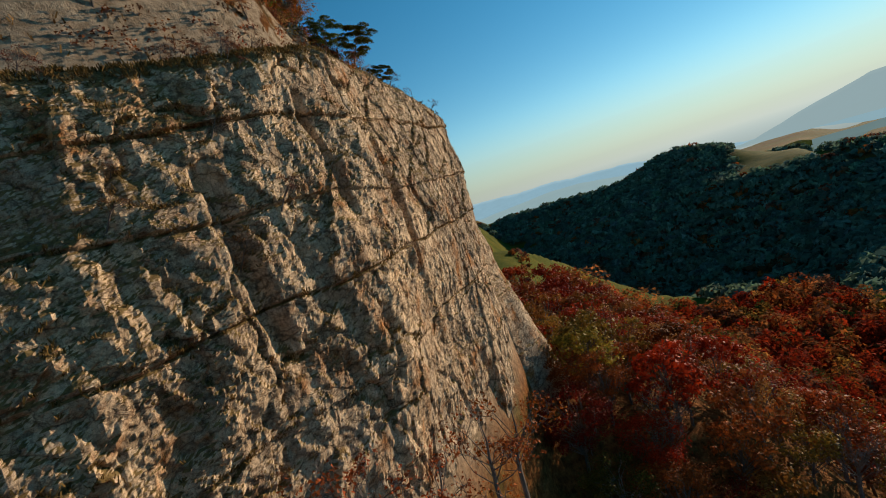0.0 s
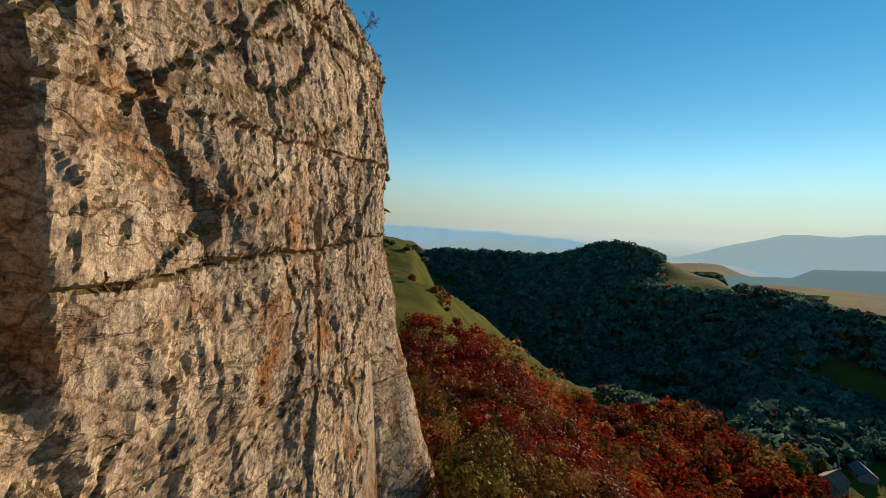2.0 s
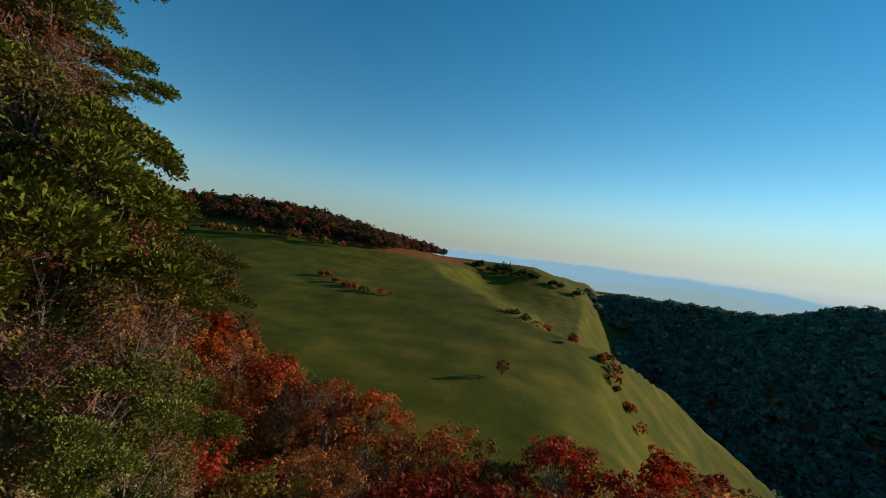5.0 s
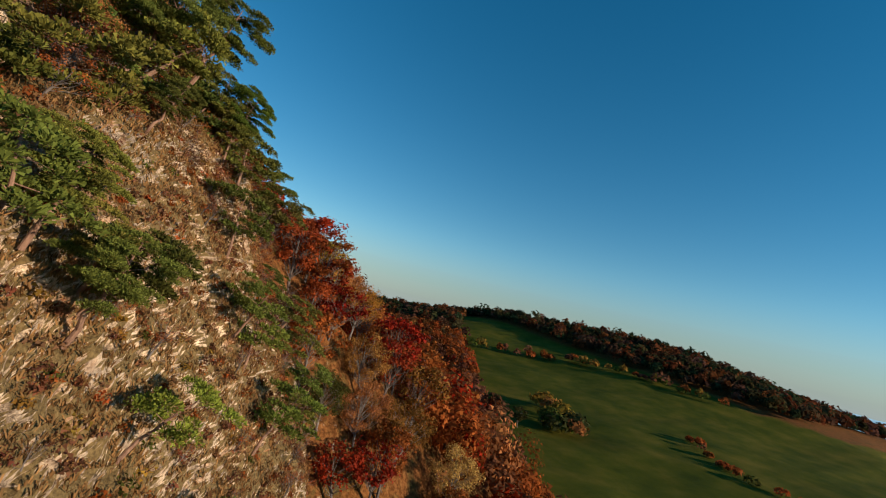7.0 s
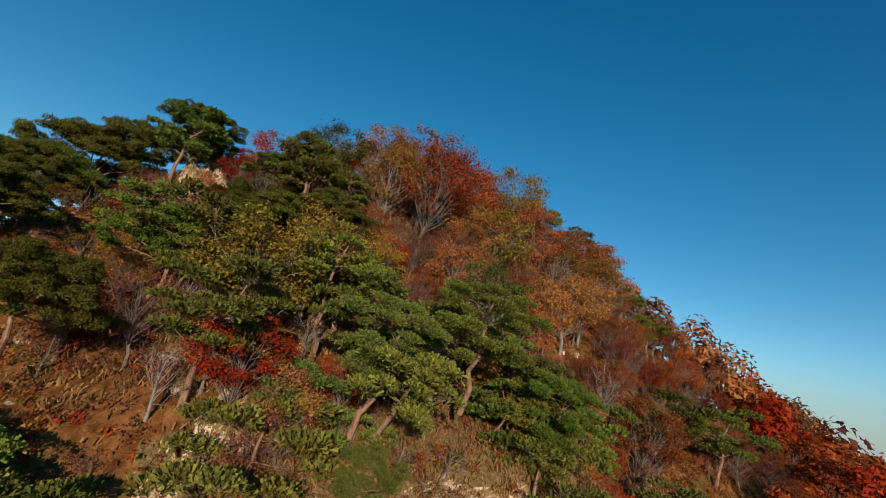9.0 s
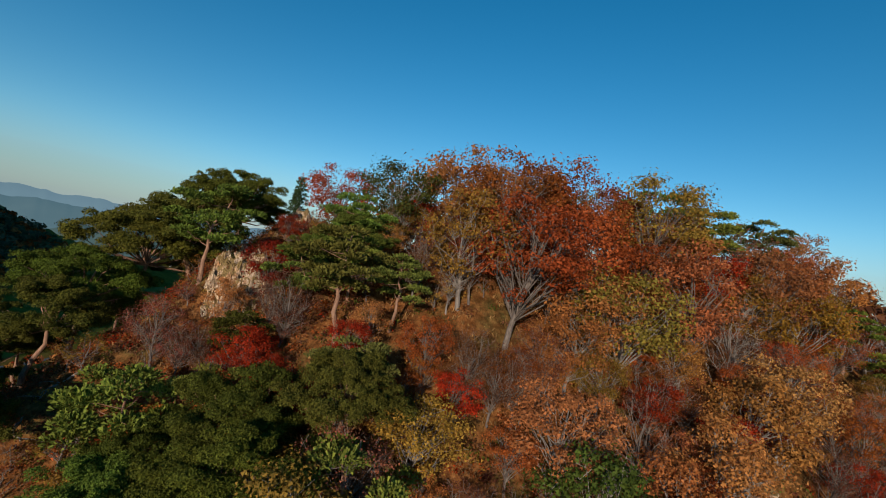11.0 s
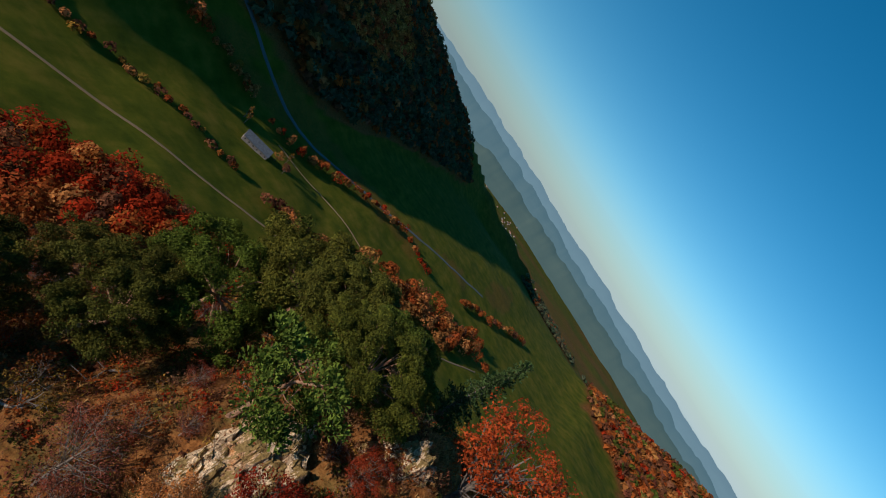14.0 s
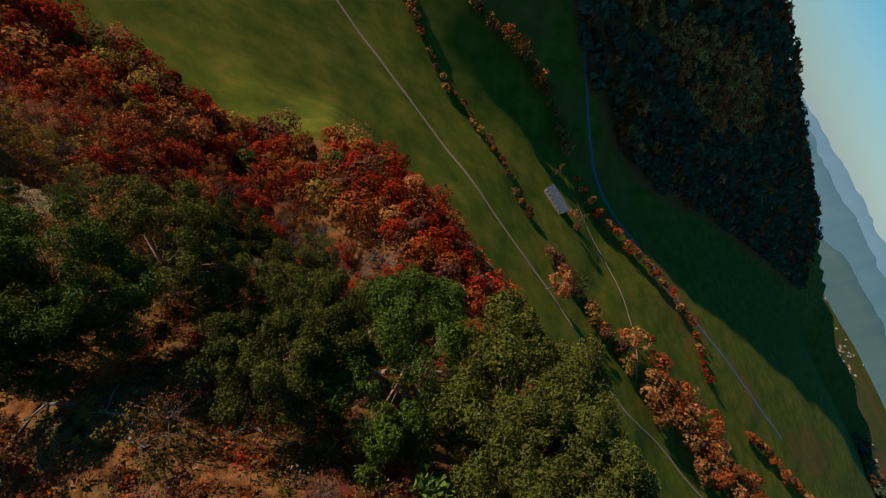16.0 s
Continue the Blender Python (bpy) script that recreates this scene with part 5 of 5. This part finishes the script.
gp = R.uniform((-66, 14), (4, 92), (9000, 2))
gb2 = behind_cliff(gp[:, 0], gp[:, 1])
gp = gp[(gb2 > 4) & (gb2 < 40)]
up = R.uniform((-70, 14), (2, 94), (5200, 2))
ub = behind_cliff(up[:, 0], up[:, 1])
extra = R.uniform((-82, 84), (-40, 118), (1500, 2))
eb = behind_cliff(extra[:, 0], extra[:, 1])
extra = extra[(eb > -7) & (eb < 14)]
up = up[(ub > 4) & (ub < 52) & (fbm(up[:, 0] / 7, up[:, 1] / 7, 0, 2, 181) > -0.12)]
brush = R.uniform((-37, 34), (-13, 60), (900, 2))
rim = R.uniform((-14, 22), (6, 60), (1500, 2))
rb = behind_cliff(rim[:, 0], rim[:, 1])
rim = rim[(rb > 4.6) & (rb < 9)]
up = np.concatenate([up, extra, brush, rim])
undergrowth("undergrowth", np.column_stack([up, lie(up[:, 0], up[:, 1])]), 0.8, 46, [RUST, UMBER, (0.2, 0.1, 0.05), RED, OCHRE, OLIVE], [3, 5, 4, 1, 1, 1], "low rust-brown brush under the trees of the crag", 541)
tussocks("crag_grass", np.column_stack([gp, lie(gp[:, 0], gp[:, 1])]), 0.5, 5, (0.27, 0.16, 0.065), "dry brown grass between the trees of the crag", 533)

# weathered fallen branches among the pines
for x, y, ln, turn in [(-21, 45, 3.4, .4), (-18, 47, 2.8, 1.7), (-24, 48, 3.0, 2.6), (-15, 47.5, 2.4, .9), (-27, 37, 2.6, 2.0), (-13, 44, 2.6, 2.9), (-22, 39, 3.0, 1.2)]:
    s = Soup()
    pts = [(k * ln / 5, math.sin(k * 1.7 + turn) * .25, .15 + .12 * math.sin(k * 2.3)) for k in range(6)]
    s.tube(pts, [.09, .085, .07, .06, .045, .02], 6)
    for k in (2, 3, 4):
        s.tube([pts[k], (pts[k][0] + .5, pts[k][1] + (.6 if k % 2 else -.6), pts[k][2] + .35), (pts[k][0] + .8, pts[k][1] + (1.0 if k % 2 else -1.1), pts[k][2] + .4)], [.045, .03, .01], 5)
    ob = new("fallen_branch", s.mesh("fallen_branch", [PALE_BARK]))
    dz = float(lie(x + math.cos(turn) * ln, y + math.sin(turn) * ln)) - float(lie(x, y))
    ob.matrix_world = Matrix.LocRotScale((x, y, float(lie(x, y)) - .05), Euler((0, -math.atan2(dz, ln), turn)), (1, 1, 1))
    tagged(ob, "bleached fallen branch on the brown slope", "branch", "fallen branches")


# ---- valley: tracks, hedgerows, farm ----
def ribbon(name, pts, width, mat, label, lift=0.35):
    p, s = smooth_line([(x, y) for x, y in pts], 1)
    n = int(s[-1] / 6)
    t = np.linspace(0, s[-1], n)
    q = np.stack([np.interp(t, s, p[:, 0]), np.interp(t, s, p[:, 1])], 1)
    d = np.gradient(q, axis=0)
    d /= np.linalg.norm(d, axis=1, keepdims=True)
    nn = np.stack([-d[:, 1], d[:, 0]], 1)
    cols = []
    for k, up in ((-.5, -.5), (-.42, 0), (0, .05), (.42, 0), (.5, -.5)):
        e = q + nn * width * k
        cols.append(np.column_stack([e, lie(e[:, 0], e[:, 1]) + lift + up]))
    ob = new(name, mesh_of(name, np.stack(cols, 1).reshape(-1, 3), grid_faces(n, 5), [mat], True))
    return tagged(ob, label, "road", kind="structure")


ribbon("track", [(300, -60), (260, -84), (215, -108), (168, -136), (116, -168), (56, -201), (9, -231), (-37, -248), (-81, -267), (-110, -312), (-150, -335), (-210, -400)], 2.3, GRAVEL, "pale gravel farm track across the meadow")
ribbon("road", [(420, -262), (317, -305), (220, -342), (116, -373), (40, -430), (-60, -520), (-200, -640)], 4.5, ASPHALT, "grey asphalt valley road beside the trees")
ribbon("lane", [(95, -330), (60, -340), (20, -352), (-25, -350), (-50, -330), (-62, -312)], 1.8, GRAVEL, "pale gravel lane round the meadow")


def row_of(name, pts, step, radius, tall, palette, weights, quads, label, seed, jitter=1.5):
    p, s = smooth_line(pts, 1)
    rng = np.random.default_rng(seed)
    t = np.arange(0, s[-1], step) + rng.uniform(-.3, .3, len(np.arange(0, s[-1], step))) * step
    q = np.stack([np.interp(t, s, p[:, 0]), np.interp(t, s, p[:, 1])], 1) + rng.normal(size=(len(t), 2)) * jitter
    n = len(q)
    return canopy(name, np.column_stack([q, lie(q[:, 0], q[:, 1]) - .4]), rng.uniform(*radius, n), rng.uniform(*tall, n), tints_for(rng, n, palette, weights), quads, label, seed)


row_of("hedgerow", [(262, -150), (234, -166), (189, -179), (162, -205), (108, -227), (70, -240)], 7, (2.2, 4.2), (4, 8), [RUST, AMBER, OCHRE, UMBER], [2, 2, 1, 2], 60, "autumn hedgerow between the meadows", 601)
row_of("stream_trees", [(270, -190), (245, -205), (221, -230), (206, -277), (166, -310), (134, -330)], 6.5, (3.6, 5.5), (9, 14), [RUST, AMBER, OCHRE], [3, 3, 1], 80, "amber and rust trees along the stream", 602, 3)
row_of("stream_trees", [(112, -332), (80, -362), (50, -396), (5, -449), (-40, -477), (-96, -465)], 6, (3.2, 4.6), (8, 12), [RUST, AMBER, RED], [3, 2, 2], 70, "amber and rust trees along the stream", 603, 2)
row_of("hedgerow", [(40, -243), (16, -260), (-21, -278), (-55, -298)], 5.0, (4.2, 6.8), (8, 13), [OLIVE, OCHRE, UMBER, AMBER], [1, 2, 2, 2], 110, "broad autumn hedgerow beside the track", 604, 2.5)
row_of("copse", [(-50, -318), (-80, -345), (-110, -365), (-150, -400), (-190, -432)], 2.2, (5.0, 8.0), (13, 19), [RUST, AMBER, RUST, UMBER], [3, 3, 2, 1], 130, "rust-brown copse in the valley", 605, 17)
row_of("hedgerow", [(-160, -520), (-200, -565), (-250, -620), (-330, -700)], 8, (4, 6), (9, 13), [RUST, AMBER, UMBER], [3, 2, 2], 50, "amber hedgerow by the far meadow", 606, 4)
row_of("field_hedge", [(-345, 318), (-318, 362), (-290, 398), (-240, 425), (-175, 440)], 7, (3, 5), (5, 9), [RUST, OCHRE, OLIVE, UMBER], [2, 2, 2, 2], 50, "autumn hedge along the upper meadow", 607, 2.5)
row_of("bushes", [(-175, 268), (-160, 262), (-145, 250), (-138, 238)], 4, (4, 7), (6, 10), [OLIVE, OCHRE, AMBER, (.05, .06, .02)], [2, 2, 1, 3], 110, "olive and amber bushes on the meadow slope", 608, 4)
row_of("bushes", [(-130, 330), (-112, 312), (-90, 300), (-62, 296)], 9, (1.5, 3), (2.5, 4), [RUST, UMBER, OLIVE], [2, 2, 2], 40, "low autumn bushes on the meadow", 609, 2)
row_of("field_hedge", [(-5, 318), (28, 280), (48, 236), (62, 205), (66, 178)], 5.5, (1.6, 3.2), (2.5, 5), [RUST, AMBER, UMBER, OLIVE], [3, 2, 2, 1], 50, "low rust-coloured hedge on the meadow's edge", 610, 3)
row_of("far_copse", [(-95, 690), (-60, 700), (-20, 705), (20, 712), (60, 720)], 5.5, (4, 6), (7, 11), [(.03, .04, .015), UMBER, OLIVE], [5, 1, 1], 36, "dark wood on the far edge of the plateau", 611, 6)
row_of("far_copse", [(-52, 694), (-46, 696), (-40, 697)], 3, (2.5, 3.5), (18, 26), [(.015, .022, .012)], [1], 40, "tall dark trees above the plateau wood", 612, 1)
row_of("bushes", [(196, 214), (206, 206), (214, 220), (226, 214)], 3.5, (4, 6.5), (7, 12), [OLIVE, OCHRE, (.14, .15, .03)], [2, 2, 3], 110, "yellow-green bushes beside the farm", 613, 4)
row_of("bushes", [(14, 150), (26, 143), (40, 150), (54, 138)], 5, (1.5, 3.2), (2, 4.5), [OLIVE, UMBER, OCHRE, (.05, .06, .02)], [3, 2, 1, 2], 70, "scrub on the grassy slope", 614, 5)

# single trees standing in the meadows
for x, y, h, c, k in [(17, -222, 22, AMBER, OAK_T), (-150, 228, 9, OLIVE, OAK_T), (2, 190, 5, RUST, BEECH_T), (118, -300, 15, OCHRE, POPLAR), (124, -306, 16, OCHRE, POPLAR), (76, -318, 15, OCHRE, POPLAR), (250, 245, 8, OLIVE, OAK_T), (270, 190, 7, RUST, BEECH_T), (80, -305, 11, AMBER, OAK_T), (66, -300, 10, UMBER, BEECH_T)]:
    set_tree([k], x, y, h, tone(c), 10.0, None, None, (0, 0), 1.0)
for q in (OAK_T, BEECH_T, POPLAR):
    for c in list(q.children):
        bpy.data.objects.remove(c)
    bpy.data.objects.remove(q)

WALL = plain_material("render_wall", (0.2, 0.165, 0.14), (0.3, 0.25, 0.22), 0.6)
SLATE = plain_material("slate_roof", (0.06, 0.068, 0.08), (0.11, 0.12, 0.14), 0.8)
TILE = plain_material("tile_roof", (0.22, 0.08, 0.05), (0.34, 0.14, 0.09), 0.8)
DARK = plain_material("dark_opening", (0.02, 0.02, 0.02), (0.05, 0.045, 0.04), 1.0)


def house_parts(ln, wd, eave, ridge, roof_mat):
    """Walls, gabled roof with eaves, and openings of a simple house or barn."""
    a, b = ln / 2, wd / 2
    wv = [(-a, -b, -2), (a, -b, -2), (a, b, -2), (-a, b, -2), (-a, -b, eave), (a, -b, eave), (a, b, eave), (-a, b, eave), (-a, 0, ridge - .2), (a, 0, ridge - .2)]
    bm = bmesh.new()
    vs = [bm.verts.new(v) for v in wv]
    for f in ((0, 1, 5, 4), (1, 2, 6, 9, 5), (2, 3, 7, 6), (3, 0, 4, 8, 7)):
        bm.faces.new([vs[k] for k in f])
    wall = bpy.data.meshes.new("wall")
    bm.to_mesh(wall)
    bm.free()
    wall.materials.append(WALL)
    o, t = .6, .25
    drop = (ridge - eave) / b * (b + o)
    prof = [(-b - o, ridge - drop), (0, ridge), (b + o, ridge - drop), (b + o, ridge - drop + t), (0, ridge + t), (-b - o, ridge - drop + t)]
    bm = bmesh.new()
    ends = [[bm.verts.new((s * (a + o), y, z)) for y, z in prof] for s in (-1, 1)]
    for k in range(6):
        bm.faces.new((ends[0][k], ends[0][(k + 1) % 6], ends[1][(k + 1) % 6], ends[1][k]))
    for e in ends:
        bm.faces.new((e[0], e[1], e[4], e[5]))
        bm.faces.new((e[1], e[2], e[3], e[4]))
    roof = bpy.data.meshes.new("roof")
    bm.to_mesh(roof)
    bm.free()
    roof.materials.append(roof_mat)
    bm = bmesh.new()
    bmesh.ops.create_cube(bm, size=1.0)
    bmesh.ops.scale(bm, vec=(1.1, .12, 1.3), verts=bm.verts)
    win = bpy.data.meshes.new("window")
    bm.to_mesh(win)
    bm.free()
    win.materials.append(DARK)
    return wall, roof, win


def house(name, label, ln, wd, eave, ridge, roof_mat, group=""):
    wall, roof, win = house_parts(ln, wd, eave, ridge, roof_mat)
    top = tagged(new(name), label, "house" if name != "barn" else "barn", group)
    part("wall", wall, top)
    part("roof", roof, top)
    k = max(2, int(ln / 4))
    for s in (-1, 1):
        for i in range(k):
            w = part("window", win, top)
            w.location = (-ln / 2 + (i + .5) * ln / k, s * (wd / 2 + .02), eave * .55)
    return top


def put(ob, x, y, turn):
    ob.matrix_world = Matrix.LocRotScale((x, y, float(lie(x, y)) + .3), Euler((0, 0, turn)), (1, 1, 1))
    return ob


put(house("barn", "long barn with a grey slate roof beside the stream trees", 24, 11, 4.5, 8.5, SLATE), 94, -291, radians(25))
put(house("barn", "farm barn with a grey roof below the wooded slope", 11, 7, 3, 5.5, SLATE), 244, 204, radians(60))
put(house("farmhouse", "pale farmhouse with a tiled roof among bushes", 12, 9, 5, 8.5, TILE), 214, 194, radians(20))
HOME = [house("village_house", "small pale house with a tiled roof in the far village", 11 + 2 * i, 9, 5, 8.5, (TILE, SLATE, TILE)[i], "houses of the far villages") for i in range(3)]
for cx, cy, n, sx, sy in [(-60, -2150, 26, 60, 190), (-330, -2050, 22, 40, 170), (-420, -1500, 10, 40, 90)]:
    for _ in range(n):
        x, y = cx + R.normal() * sx, cy + R.normal() * sy
        copy_thing(HOME[int(R.integers(3))], Matrix.LocRotScale((x, y, float(lie(x, y)) + .3), Euler((0, 0, R.uniform(0, 3))), (0.6, 0.6, 0.6)))
for k, q in enumerate(HOME):
    put(q, -80 + 20 * k, -2010 - 40 * k, .4 * k)


# ---- far ranges ----
def far_range(name, dist, eye, line, colour, glow, label, seed, depth=500, wave=0.1):
    """A hazy range: az runs to the left from north, elevations as seen from the crag."""
    az = np.arange(line[0][0], line[-1][0], 0.2)
    el = np.interp(az, [a for a, _ in line], [e for _, e in line]) + wave * fbm(az / 3.0, 0.5, 0, 4, seed)
    crest = eye + dist * np.tan(np.radians(el))
    rows = []
    for k, (dd, f) in enumerate(((-depth, 0.0), (-depth * .6, .38), (-depth * .3, .72), (0, 1.0), (depth * .5, .2))):
        r = dist + dd + 40 * fbm(az / 9.0, k * 3.1, 0, 3, seed + k)
        z = -170 + (crest + 170) * f + (0 if f in (0, 1.0) else 1) * 9 * fbm(az / 5.0, k * 1.7, 0, 3, seed + 20 + k)
        rows.append(np.stack([-np.sin(np.radians(az)) * r, 50 + np.cos(np.radians(az)) * r, z], -1))
    me = mesh_of(name, np.stack(rows, 1).reshape(-1, 3), grid_faces(len(az), len(rows)), [haze_glow_material(name + "_haze", colour, glow)], True)
    return tagged(new(name, me), label, "hills", kind="structure")


# last colour of each range is its haze, given as emission
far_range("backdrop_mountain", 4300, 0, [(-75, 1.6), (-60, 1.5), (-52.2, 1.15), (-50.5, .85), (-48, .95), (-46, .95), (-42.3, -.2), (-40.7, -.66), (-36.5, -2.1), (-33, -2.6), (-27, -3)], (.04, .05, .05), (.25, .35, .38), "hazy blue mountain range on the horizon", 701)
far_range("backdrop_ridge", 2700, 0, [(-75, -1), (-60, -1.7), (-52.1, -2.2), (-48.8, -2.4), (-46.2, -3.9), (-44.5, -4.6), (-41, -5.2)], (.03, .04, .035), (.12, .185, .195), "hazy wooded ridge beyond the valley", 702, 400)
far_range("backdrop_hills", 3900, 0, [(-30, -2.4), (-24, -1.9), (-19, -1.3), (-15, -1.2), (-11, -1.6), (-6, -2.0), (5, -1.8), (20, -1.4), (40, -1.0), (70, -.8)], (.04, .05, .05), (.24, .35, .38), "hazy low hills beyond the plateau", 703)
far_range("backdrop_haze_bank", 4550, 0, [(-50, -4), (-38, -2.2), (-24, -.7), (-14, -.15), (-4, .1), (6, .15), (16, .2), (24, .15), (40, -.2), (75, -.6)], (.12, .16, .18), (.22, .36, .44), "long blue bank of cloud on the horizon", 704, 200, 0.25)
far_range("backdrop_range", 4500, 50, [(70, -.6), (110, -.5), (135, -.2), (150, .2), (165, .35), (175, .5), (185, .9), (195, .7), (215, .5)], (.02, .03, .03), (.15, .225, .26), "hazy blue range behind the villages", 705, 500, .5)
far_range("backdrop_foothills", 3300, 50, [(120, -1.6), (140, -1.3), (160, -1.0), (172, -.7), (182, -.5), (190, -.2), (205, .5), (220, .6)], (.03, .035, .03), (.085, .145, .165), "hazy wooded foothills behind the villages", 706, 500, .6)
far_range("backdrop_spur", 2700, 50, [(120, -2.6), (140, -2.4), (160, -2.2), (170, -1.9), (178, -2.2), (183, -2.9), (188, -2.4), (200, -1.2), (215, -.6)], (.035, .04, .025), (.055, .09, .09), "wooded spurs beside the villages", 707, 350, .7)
